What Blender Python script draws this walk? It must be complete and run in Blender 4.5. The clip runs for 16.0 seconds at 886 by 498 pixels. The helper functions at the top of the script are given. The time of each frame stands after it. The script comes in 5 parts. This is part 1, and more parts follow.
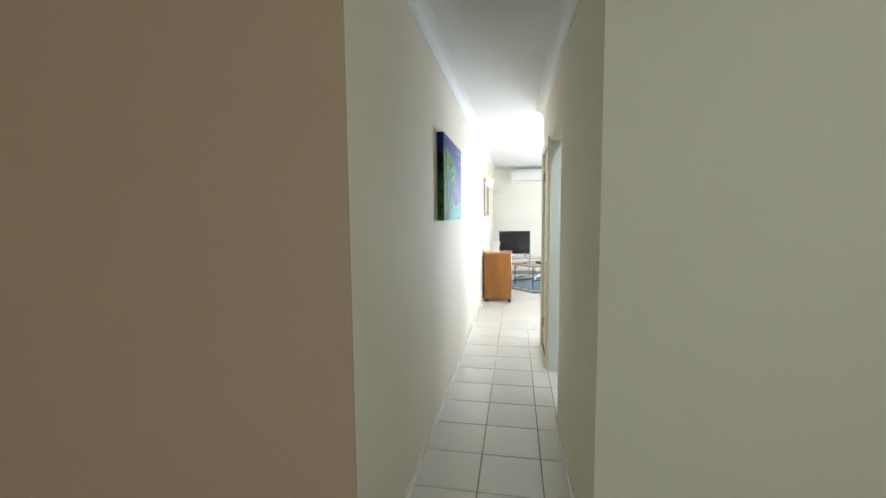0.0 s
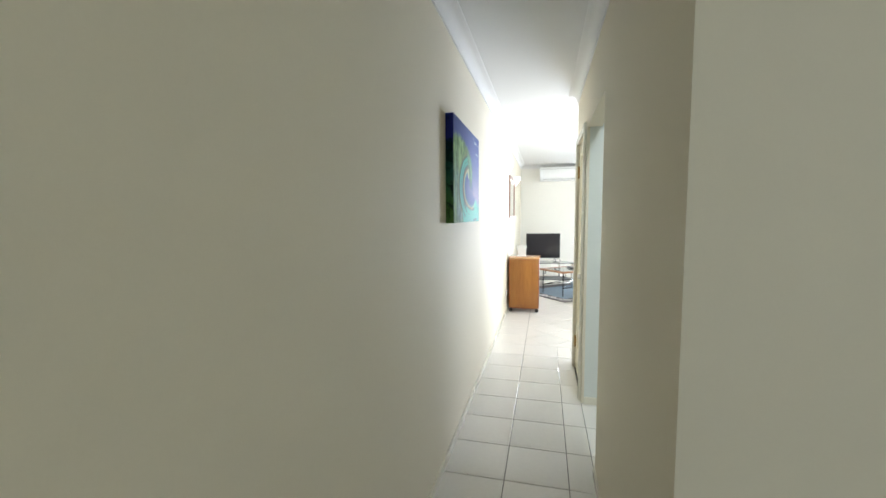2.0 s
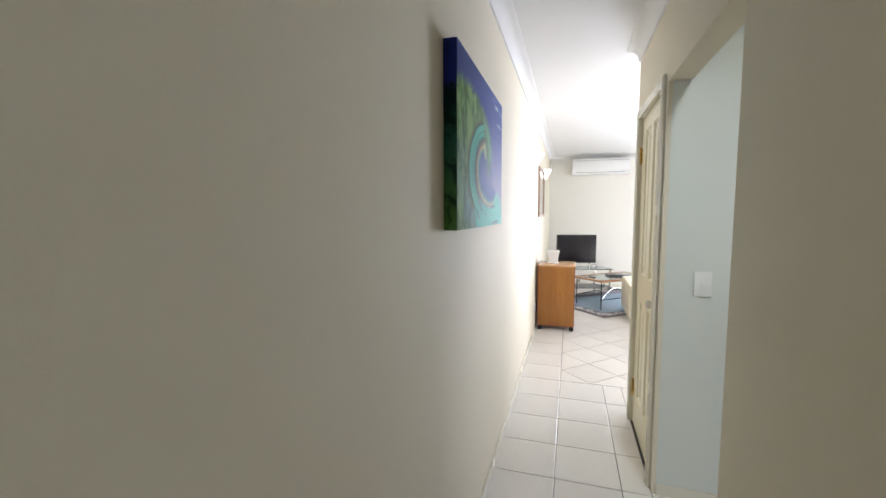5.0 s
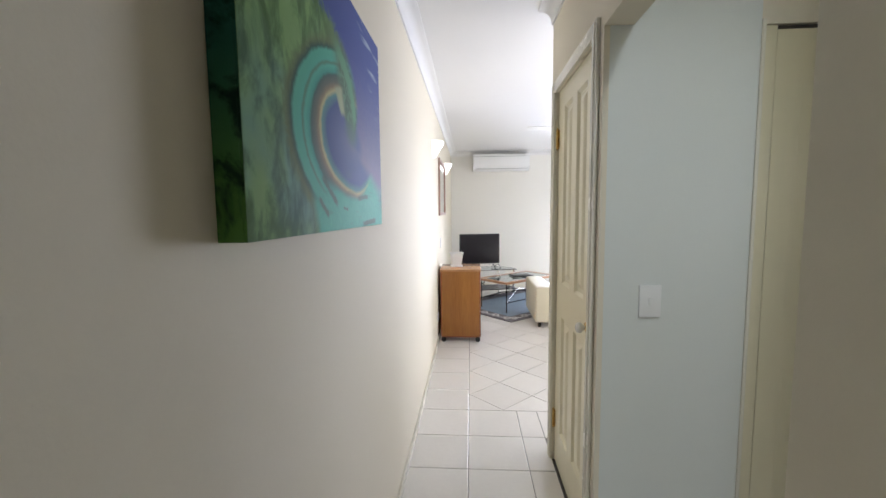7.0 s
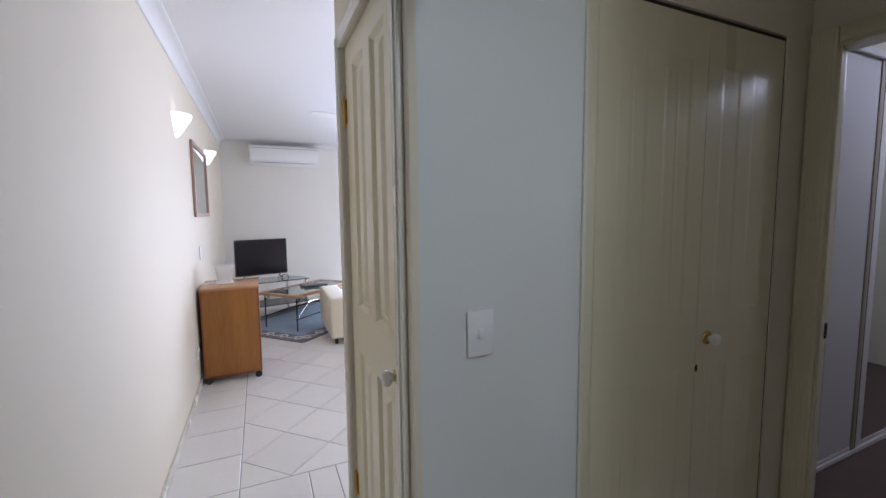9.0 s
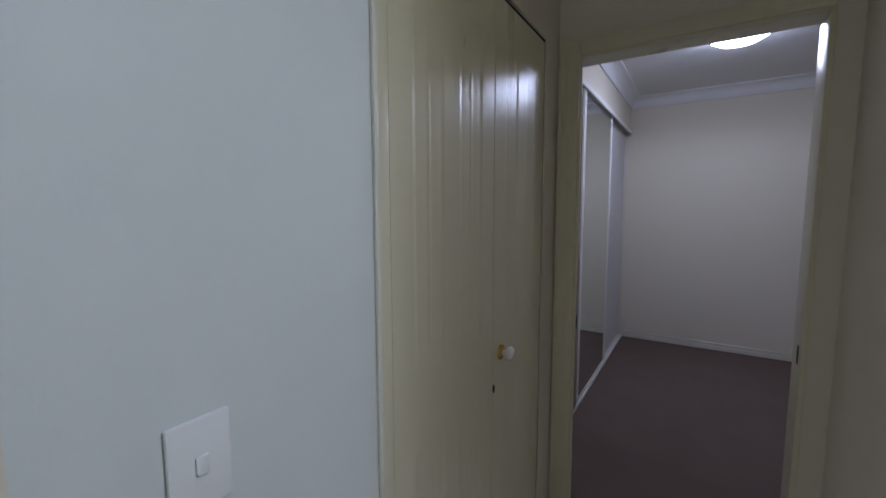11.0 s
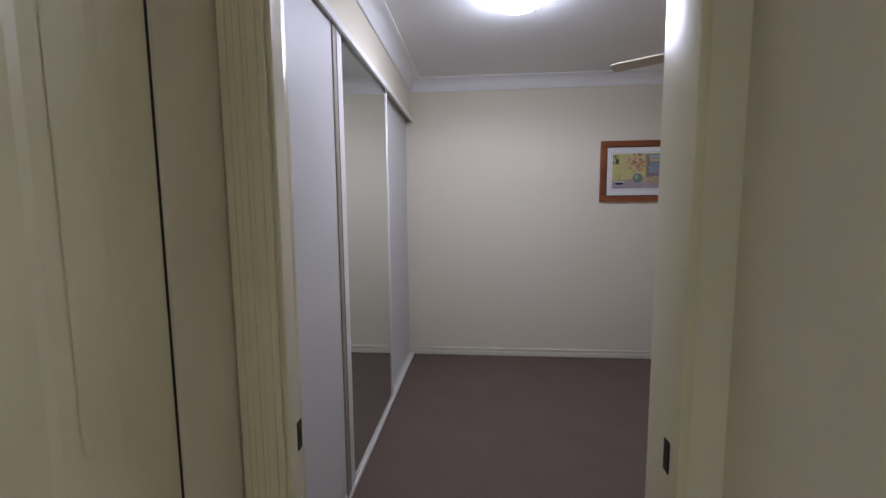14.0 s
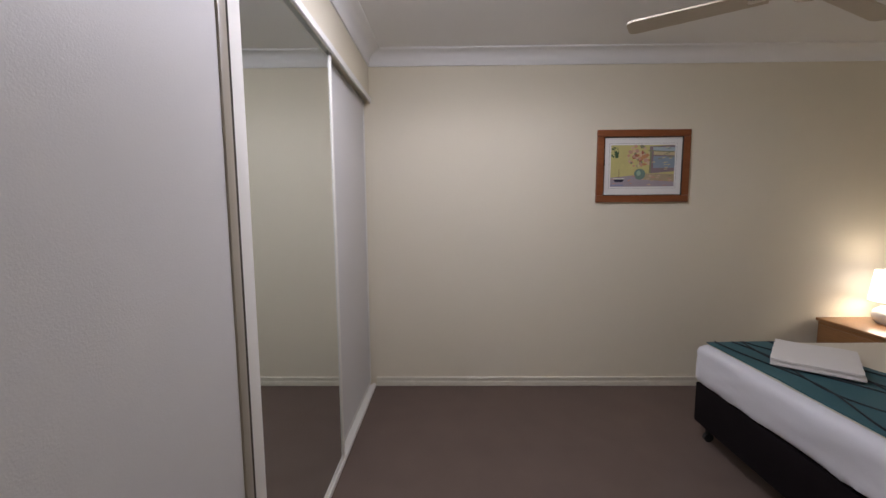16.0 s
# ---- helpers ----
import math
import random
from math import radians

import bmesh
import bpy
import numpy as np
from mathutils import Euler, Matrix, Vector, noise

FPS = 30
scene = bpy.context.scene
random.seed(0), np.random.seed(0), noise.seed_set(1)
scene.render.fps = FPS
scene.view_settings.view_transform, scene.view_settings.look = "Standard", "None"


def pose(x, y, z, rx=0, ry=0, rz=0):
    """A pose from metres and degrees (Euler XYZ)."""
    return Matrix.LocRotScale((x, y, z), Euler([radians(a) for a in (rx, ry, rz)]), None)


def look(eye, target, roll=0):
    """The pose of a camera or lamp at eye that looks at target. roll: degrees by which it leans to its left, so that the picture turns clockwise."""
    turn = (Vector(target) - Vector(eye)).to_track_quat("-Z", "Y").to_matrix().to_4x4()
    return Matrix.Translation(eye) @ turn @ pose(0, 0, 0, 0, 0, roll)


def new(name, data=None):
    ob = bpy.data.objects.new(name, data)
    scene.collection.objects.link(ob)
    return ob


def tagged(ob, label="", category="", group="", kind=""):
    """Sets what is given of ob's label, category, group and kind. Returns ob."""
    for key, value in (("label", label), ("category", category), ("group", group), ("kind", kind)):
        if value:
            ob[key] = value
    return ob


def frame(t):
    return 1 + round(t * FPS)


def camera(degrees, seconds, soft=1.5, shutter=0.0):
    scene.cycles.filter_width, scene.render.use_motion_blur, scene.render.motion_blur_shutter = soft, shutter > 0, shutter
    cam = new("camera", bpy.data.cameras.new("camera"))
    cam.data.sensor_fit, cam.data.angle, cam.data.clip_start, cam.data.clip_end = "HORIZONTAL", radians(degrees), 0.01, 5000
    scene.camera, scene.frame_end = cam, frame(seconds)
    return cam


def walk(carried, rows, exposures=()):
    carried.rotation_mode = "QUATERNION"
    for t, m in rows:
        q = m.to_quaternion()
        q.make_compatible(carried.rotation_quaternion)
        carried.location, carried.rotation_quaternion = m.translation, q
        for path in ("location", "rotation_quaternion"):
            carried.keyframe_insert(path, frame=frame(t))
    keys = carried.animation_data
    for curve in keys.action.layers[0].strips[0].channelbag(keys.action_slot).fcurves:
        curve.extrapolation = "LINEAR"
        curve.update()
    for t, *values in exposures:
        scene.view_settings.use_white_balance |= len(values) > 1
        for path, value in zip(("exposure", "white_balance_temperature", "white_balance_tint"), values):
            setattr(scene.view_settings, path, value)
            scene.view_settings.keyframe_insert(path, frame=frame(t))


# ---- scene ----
cam = camera(94.9, 16.0)
PATH = [
    (0, (0.015, -0.127, 1.422), (-0.337, 1.835, 1.253), -0.5),
    (0.5, (0.035, 0.019, 1.431), (-0.365, 1.971, 1.259), -0.2),
    (1, (0.028, 0.169, 1.421), (-0.406, 2.114, 1.25), -0.2),
    (1.5, (0.026, 0.307, 1.429), (-0.437, 2.245, 1.259), -0.3),
    (2, (0.021, 0.426, 1.424), (-0.464, 2.36, 1.259), -0.3),
    (2.5, (0.031, 0.575, 1.438), (-0.507, 2.494, 1.269), -0.3),
    (3, (0.012, 0.712, 1.441), (-0.581, 2.614, 1.267), -0.2),
    (3.2, (-0.013, 0.785, 1.432), (-0.617, 2.685, 1.262), -0.3),
    (5.3, (-0.149, 1.459, 1.439), (-0.736, 3.363, 1.261), -0.2),
    (5.5, (-0.17, 1.524, 1.447), (-0.723, 3.438, 1.268), -0.4),
    (6, (-0.192, 1.702, 1.445), (-0.62, 3.647, 1.265), -0.5),
    (6.5, (-0.177, 1.896, 1.43), (-0.454, 3.868, 1.246), -0.5),
    (7, (-0.155, 2.074, 1.421), (-0.291, 4.061, 1.239), -0.6),
    (7.5, (-0.152, 2.253, 1.421), (-0.082, 4.243, 1.239), -0.6),
    (8, (-0.118, 2.401, 1.409), (0.248, 4.359, 1.227), -0.7),
    (8.5, (-0.066, 2.555, 1.406), (0.545, 4.45, 1.222), -0.7),
    (9, (-0.018, 2.667, 1.405), (0.8, 4.483, 1.222), -0.6),
    (9.5, (0.017, 2.792, 1.408), (1.046, 4.497, 1.22), -0.7),
    (10, (0.064, 2.896, 1.416), (1.344, 4.42, 1.216), -0.9),
    (10.2, (0.093, 2.928, 1.414), (1.469, 4.366, 1.215), -0.8),
    (12.3, (0.617, 3.149, 1.394), (2.543, 3.647, 1.195), -0.4),
    (12.5, (0.687, 3.134, 1.383), (2.63, 3.565, 1.186), -0.7),
    (13, (0.847, 3.11, 1.396), (2.813, 3.417, 1.193), -0.7),
    (13.5, (1.028, 3.102, 1.387), (3.004, 3.338, 1.184), -0.5),
    (14, (1.226, 3.107, 1.39), (3.208, 3.28, 1.189), -0.5),
    (14.5, (1.43, 3.097, 1.404), (3.416, 3.197, 1.193), -0.5),
    (15, (1.579, 3.077, 1.399), (3.567, 3.158, 1.196), -0.5),
    (15.5, (1.736, 3.107, 1.411), (3.724, 3.165, 1.203), -0.4),
    (16, (1.887, 3.136, 1.41), (3.876, 3.164, 1.201), -0.4),
]
walk(cam, [(t, look(eye, target, roll)) for t, eye, target, roll in PATH],
     [(0, 1.1, 5850, 6), (1.5, 1.15, 5850, 6), (3, 1.1, 5950, 10), (5.5, 0.75, 6000, 14), (7, 0.45, 5950, 15), (8.5, 0.0, 5700, 21), (10, 0.0, 5300, 22),
      (12.5, 0.95, 5400, 19), (14, 1.08, 5850, 18), (16, 1.2, 6450, 18)])

# ---------------------------------------------------------------- world and lights
world = bpy.data.worlds.new("world")
scene.world = world
world.use_nodes = True
wn = world.node_tree
sky = wn.nodes.new("ShaderNodeTexSky")
sky.sky_type, sky.sun_disc, sky.sun_elevation, sky.sun_rotation = "NISHITA", False, radians(40), radians(120)
wn.links.new(sky.outputs[0], wn.nodes["Background"].inputs[0])
wn.nodes["Background"].inputs[1].default_value = 0.08

# plan, in metres
XL, XR, H = -0.515, 0.305, 2.52          # corridor walls, ceiling height
YN = 3.565                               # lobby's wall with the linen cupboard
YS = 2.67                                # lobby's other wall
XB0, XB1 = 1.95, 2.07                    # wall with the bedroom door
DB0, DB1, DBH = 2.733, 3.521, 2.011      # bedroom door opening
YR = 3.735                               # front of the wardrobe
XF = 4.955                               # bedroom's far wall
YBS = -0.35                              # bedroom's wall behind the bed head
YL0, YL1, XLE = 4.45, 9.72, 3.9          # living room
TILE = 0.338


def area_lamp(name, eye, target, w, h, power, color, spread=180):
    d = bpy.data.lights.new(name, "AREA")
    d.shape, d.size, d.size_y, d.energy, d.color, d.spread = "RECTANGLE", w, h, power, color, radians(spread)
    ob = new(name, d)
    ob.matrix_world = look(eye, target)
    return ob


def point_lamp(name, place, power, radius, color):
    d = bpy.data.lights.new(name, "POINT")
    d.energy, d.shadow_soft_size, d.color = power, radius, color
    ob = new(name, d)
    ob.location = place
    return ob


area_lamp("living_door_light", (2.48, YL1 - 0.01, 1.00), (1.1, 2.2, 0.55), 2.2, 1.96, 90, (0.88, 0.91, 1.0), 86)
# lamp of an unseen east window, added to even out the living room
area_lamp("added_living_window_light", (XLE - 0.01, 7.2, 1.45), (0, 7.2, 1.4), 2.9, 1.6, 31, (0.88, 0.92, 1.0))
# assumed daylight from an unseen entry window, placed to suit the walls
area_lamp("unseen_entry_window_light", (1.94, -0.80, 1.72), (0.85, 2.6, 1.72), 0.56, 1.0, 6.0, (0.95, 1.0, 0.96))
# lamp of an unseen skylight, added to brighten the lobby's north wall
area_lamp("added_skylight_light", (0.66, 2.05, H + 0.05), (0.66, 2.051, 0.0), 0.20, 0.80, 12.5, (0.93, 1.0, 0.98))
# added fill through an unseen glazed door, mainly for the brown entry wall
area_lamp("added_entry_door_light", (-0.52, -2.19, 1.10), (-0.60, 3.5, 1.15), 0.66, 2.0, 5.0, (0.95, 1.0, 0.96))
down = bpy.data.lights.new("bedroom_ceiling_bulb", "SPOT")
down.energy, down.shadow_soft_size, down.color, down.spot_size, down.spot_blend = 12.0, 0.13, (0.90, 0.91, 1.0), radians(178), 0.35
new("bedroom_ceiling_bulb", down).location = (3.47, 2.90, H - 0.135)
point_lamp("bedside_bulb", (4.73, 0.03, 0.80), 1.7, 0.08, (1.0, 0.84, 0.62))
point_lamp("sconce_bulb", (XL + 0.075, 6.02, 2.12), 0.08, 0.06, (1.0, 0.93, 0.86))
point_lamp("sconce_bulb_far", (XL + 0.075, 7.83, 2.12), 0.08, 0.06, (1.0, 0.93, 0.86))


# ---------------------------------------------------------------- materials
def nodes_of(name, rough=0.5, metal=0.0, spec=0.5):
    m = bpy.data.materials.new(name)
    m.use_nodes = True
    n = m.node_tree
    b = n.nodes["Principled BSDF"]
    b.inputs["Roughness"].default_value = rough
    b.inputs["Metallic"].default_value = metal
    b.inputs["Specular IOR Level"].default_value = spec
    return m, n, b


def node(n, kind, **values):
    made = n.nodes.new(kind)
    for key, value in values.items():
        made.inputs[key.replace("_", " ")].default_value = value
    return made


def surface(name, c, rough=0.5, metal=0.0, vary=0.06, scale=3.0, grain=120.0, bump=0.06, spec=0.5, stretch=(1, 1, 1), per_piece=0.0, worn=0.1):
    """Two scales of variation in colour, one in gloss, fine relief."""
    m, n, b = nodes_of(name, rough, metal, spec)
    at = n.nodes.new("ShaderNodeTexCoord")
    mp = n.nodes.new("ShaderNodeMapping")
    mp.inputs["Scale"].default_value = stretch
    n.links.new(at.outputs["Object"], mp.inputs["Vector"])
    big = node(n, "ShaderNodeTexNoise", Scale=scale, Detail=4.0)
    fine = node(n, "ShaderNodeTexNoise", Scale=grain, Detail=3.0)
    for tex in (big, fine):
        n.links.new(mp.outputs[0], tex.inputs["Vector"])
    mix = n.nodes.new("ShaderNodeMix")
    mix.data_type = "RGBA"
    mix.inputs["A"].default_value = (*[v * (1 - vary) for v in c], 1)
    mix.inputs["B"].default_value = (*[min(1, v * (1 + vary)) for v in c], 1)
    both = n.nodes.new("ShaderNodeMath")
    both.operation = "MULTIPLY_ADD"
    both.inputs[1].default_value = 0.5
    half = n.nodes.new("ShaderNodeMath")
    half.operation = "MULTIPLY"
    half.inputs[1].default_value = 0.5
    n.links.new(fine.outputs["Fac"], half.inputs[0])
    n.links.new(big.outputs["Fac"], both.inputs[0])
    n.links.new(half.outputs[0], both.inputs[2])
    n.links.new(both.outputs[0], mix.inputs["Factor"])
    last = mix.outputs["Result"]
    if per_piece:
        info = n.nodes.new("ShaderNodeObjectInfo")
        hs = n.nodes.new("ShaderNodeHueSaturation")
        rng = n.nodes.new("ShaderNodeMapRange")
        rng.inputs["To Min"].default_value, rng.inputs["To Max"].default_value = 1 - per_piece, 1 + per_piece
        n.links.new(info.outputs["Random"], rng.inputs["Value"])
        n.links.new(rng.outputs[0], hs.inputs["Value"])
        n.links.new(last, hs.inputs["Color"])
        last = hs.outputs[0]
    n.links.new(last, b.inputs["Base Color"])
    rr = n.nodes.new("ShaderNodeMapRange")
    rr.inputs["To Min"].default_value, rr.inputs["To Max"].default_value = max(0, rough - worn), min(1, rough + worn)
    n.links.new(big.outputs["Fac"], rr.inputs["Value"])
    n.links.new(rr.outputs[0], b.inputs["Roughness"])
    if bump:
        bp = node(n, "ShaderNodeBump", Strength=bump, Distance=0.004)
        n.links.new(fine.outputs["Fac"], bp.inputs["Height"])
        n.links.new(bp.outputs[0], b.inputs["Normal"])
    return m


def wood(name, dark, light, rough=0.35, along="Z", scale=6.0):
    m, n, b = nodes_of(name, rough)
    at = n.nodes.new("ShaderNodeTexCoord")
    mp = n.nodes.new("ShaderNodeMapping")
    mp.inputs["Scale"].default_value = {"Z": (1, 1, 0.07), "X": (0.07, 1, 1), "Y": (1, 0.07, 1)}[along]
    n.links.new(at.outputs["Object"], mp.inputs["Vector"])
    grain = node(n, "ShaderNodeTexNoise", Scale=scale * 14, Detail=6.0, Distortion=0.6)
    boards = node(n, "ShaderNodeTexNoise", Scale=scale, Detail=2.0)
    for tex in (grain, boards):
        n.links.new(mp.outputs[0], tex.inputs["Vector"])
    add = n.nodes.new("ShaderNodeMath")
    add.operation = "MULTIPLY_ADD"
    add.inputs[1].default_value = 0.45
    h = n.nodes.new("ShaderNodeMath")
    h.operation = "MULTIPLY"
    h.inputs[1].default_value = 0.55
    n.links.new(boards.outputs["Fac"], h.inputs[0])
    n.links.new(grain.outputs["Fac"], add.inputs[0])
    n.links.new(h.outputs[0], add.inputs[2])
    ramp = n.nodes.new("ShaderNodeValToRGB")
    ramp.color_ramp.elements[0].position, ramp.color_ramp.elements[0].color = 0.3, (*dark, 1)
    ramp.color_ramp.elements[1].position, ramp.color_ramp.elements[1].color = 0.7, (*light, 1)
    n.links.new(add.outputs[0], ramp.inputs[0])
    n.links.new(ramp.outputs[0], b.inputs["Base Color"])
    bp = node(n, "ShaderNodeBump", Strength=0.05, Distance=0.002)
    n.links.new(grain.outputs["Fac"], bp.inputs["Height"])
    n.links.new(bp.outputs[0], b.inputs["Normal"])
    return m


def glow(name, color, strength):
    m, n, b = nodes_of(name, 0.3)
    b.inputs["Base Color"].default_value = (0.9, 0.9, 0.88, 1)
    b.inputs["Emission Color"].default_value = (*color, 1)
    b.inputs["Emission Strength"].default_value = strength
    return m


def clear_glass(name, tint=(0.9, 0.95, 0.94)):
    m, n, b = nodes_of(name, 0.02)
    b.inputs["Base Color"].default_value = (*tint, 1)
    b.inputs["Transmission Weight"].default_value = 1.0
    b.inputs["IOR"].default_value = 1.45
    return m


WALL = surface("wall_paint", (0.75, 0.69, 0.555), 0.80, vary=0.03, scale=1.2, grain=160, bump=0.05, worn=0.05, spec=0.2)
# whiter than the corridor paint, raised again to offset a weaker window lamp
LIVING = surface("living_brightened_paint", (0.81, 0.79, 0.73), 0.62, vary=0.025, scale=1.2, grain=160, bump=0.05, worn=0.05, spec=0.25)
ENTRY = surface("entry_brown", (0.48, 0.345, 0.215), 0.6, vary=0.05, scale=1.5, grain=140, bump=0.05)
# the blue grey of daylight is put into this wall's colour
LOBBY = surface("lobby_daylit_paint", (0.70, 0.725, 0.69), 0.5, vary=0.03, scale=1.3, grain=160, bump=0.05)
CEIL = surface("ceiling_paint", (0.78, 0.77, 0.75), 0.7, vary=0.02, scale=1.5, grain=150, bump=0.04)
TRIM = surface("trim_enamel", (0.76, 0.725, 0.61), 0.25, vary=0.03, scale=5, grain=60, bump=0.04)
DOOR = surface("door_enamel", (0.71, 0.655, 0.465), 0.30, vary=0.05, scale=4, grain=30, bump=0.10, stretch=(1, 1, 0.15))
ROBE = surface("robe_panel", (0.61, 0.595, 0.58), 0.5, vary=0.025, scale=2, grain=260, bump=0.12)
CORNICE = surface("cornice_paint", (0.79, 0.78, 0.76), 0.8, vary=0.02, scale=4, bump=0.02, spec=0.2)
TILES = surface("ceramic_tile", (0.76, 0.73, 0.68), 0.22, vary=0.06, scale=5, grain=40, bump=0.03, per_piece=0.035, worn=0.07)
GROUT = surface("grout", (0.13, 0.12, 0.105), 0.9, vary=0.35, scale=2.5, grain=90)
CARPET = surface("carpet_pile", (0.168, 0.124, 0.103), 0.95, vary=0.28, scale=4, grain=420, bump=0.9, spec=0.1)
CABINET = wood("cabinet_veneer", (0.235, 0.088, 0.014), (0.39, 0.170, 0.034), 0.30)
CABINET_TOP = wood("cabinet_top", (0.36, 0.17, 0.07), (0.52, 0.28, 0.13), 0.22, "X")
PINE = wood("pine", (0.25, 0.110, 0.036), (0.40, 0.205, 0.08), 0.35, "X")
FRAME_WOOD = wood("frame_wood", (0.17, 0.045, 0.014), (0.30, 0.10, 0.035), 0.28, "X")
TABLE_WOOD = wood("table_wood", (0.33, 0.16, 0.08), (0.46, 0.26, 0.14), 0.3, "X")
MIRROR_WOOD = wood("mirror_frame_wood", (0.30, 0.17, 0.12), (0.48, 0.32, 0.25), 0.35)
IRON = surface("black_iron", (0.018, 0.017, 0.016), 0.45, 0.6, vary=0.3, scale=20, bump=0.1)
STEEL = surface("polished_steel", (0.75, 0.75, 0.74), 0.16, 1.0, vary=0.05, scale=15, bump=0)
BRASS = surface("brass", (0.62, 0.42, 0.14), 0.22, 1.0, vary=0.2, scale=30, bump=0.02)
BRONZE = surface("aged_bronze", (0.06, 0.045, 0.03), 0.45, 0.8, vary=0.4, scale=30)
CERAMIC = surface("white_ceramic", (0.86, 0.85, 0.81), 0.1, vary=0.02, scale=10, bump=0)
PLASTIC = surface("white_plastic", (0.82, 0.82, 0.80), 0.35, vary=0.02, scale=10, bump=0.01)
PLASTIC_AC = surface("air_conditioner_plastic", (0.84, 0.84, 0.83), 0.4, vary=0.02, scale=6, bump=0.01)
GREY = surface("grey_plastic", (0.22, 0.22, 0.22), 0.5, vary=0.05, scale=8, bump=0.02)
BLACK = surface("black_plastic", (0.012, 0.012, 0.013), 0.3, vary=0.2, scale=15, bump=0.02)
SCREEN = surface("dark_screen", (0.010, 0.008, 0.012), 0.16, vary=0.3, scale=3, bump=0, spec=0.18)
RUBBER = surface("black_rubber", (0.02, 0.02, 0.02), 0.7, vary=0.2, scale=20)
ALU = surface("white_aluminium", (0.77, 0.75, 0.70), 0.5, 0.0, vary=0.03, scale=8, bump=0, spec=0.35, worn=0.03)
# taupe puts the shade at the sliding door's edge into the stile's colour
STILE = surface("shaded_stile", (0.34, 0.30, 0.235), 0.4, vary=0.05, scale=6, bump=0.02)
# near-black fill painted as the shade in door gaps, grooves and latch holes
GAP = surface("gap_shade", (0.045, 0.036, 0.026), 0.9, vary=0.2, scale=10)
LEATHER = surface("cream_leather", (0.70, 0.64, 0.48), 0.4, vary=0.06, scale=6, grain=220, bump=0.2)
SHEET = surface("white_sheet", (0.69, 0.69, 0.72), 0.85, vary=0.03, scale=5, grain=260, bump=0.15)
QUILT = surface("cream_quilt", (0.72, 0.66, 0.54), 0.9, vary=0.05, scale=5, grain=200, bump=0.25)
BEDBASE = surface("black_bed_base", (0.009, 0.006, 0.007), 0.9, vary=0.3, scale=8, grain=220, bump=0.2, spec=0.15)
TEAL = surface("teal_runner", (0.030, 0.105, 0.120), 0.75, vary=0.25, scale=7, grain=160, bump=0.25)
TEAL_LINE = surface("runner_piping", (0.008, 0.012, 0.016), 0.7, vary=0.2, scale=20)
TOWEL = surface("white_towel", (0.80, 0.77, 0.73), 0.95, vary=0.04, scale=9, grain=320, bump=0.7)
RUG = surface("blue_rug", (0.27, 0.335, 0.40), 0.95, vary=0.16, scale=6, grain=260, bump=0.6, spec=0.1)
RUG_BORDER = surface("grey_rug_border", (0.20, 0.19, 0.20), 0.95, vary=0.2, scale=7, grain=260, bump=0.6, spec=0.1)
RUG_WHITE = surface("white_rug_motif", (0.62, 0.60, 0.60), 0.95, vary=0.1, scale=9, grain=260, bump=0.5, spec=0.1)
FAN_BLADE = surface("fan_blade", (0.52, 0.45, 0.35), 0.4, vary=0.08, scale=4, grain=50, stretch=(0.2, 1, 1))
MAT_BOARD = surface("mat_board", (0.78, 0.77, 0.74), 0.9, vary=0.02, scale=9)
MIRROR, _n, _b = nodes_of("mirror_glass", 0.015, 1.0)
_b.inputs["Base Color"].default_value = (0.80, 0.84, 0.82, 1)
GLASS = clear_glass("clear_glass")
SHELF_GLASS = clear_glass("smoked_glass", (0.55, 0.62, 0.62))
SCONCE_GLASS = glow("sconce_glass", (1.0, 0.96, 0.90), 1.2)
OYSTER = glow("oyster_glass", (0.86, 0.89, 1.0), 13.0)
SHADE = glow("lamp_shade", (1.0, 0.94, 0.86), 1.4)


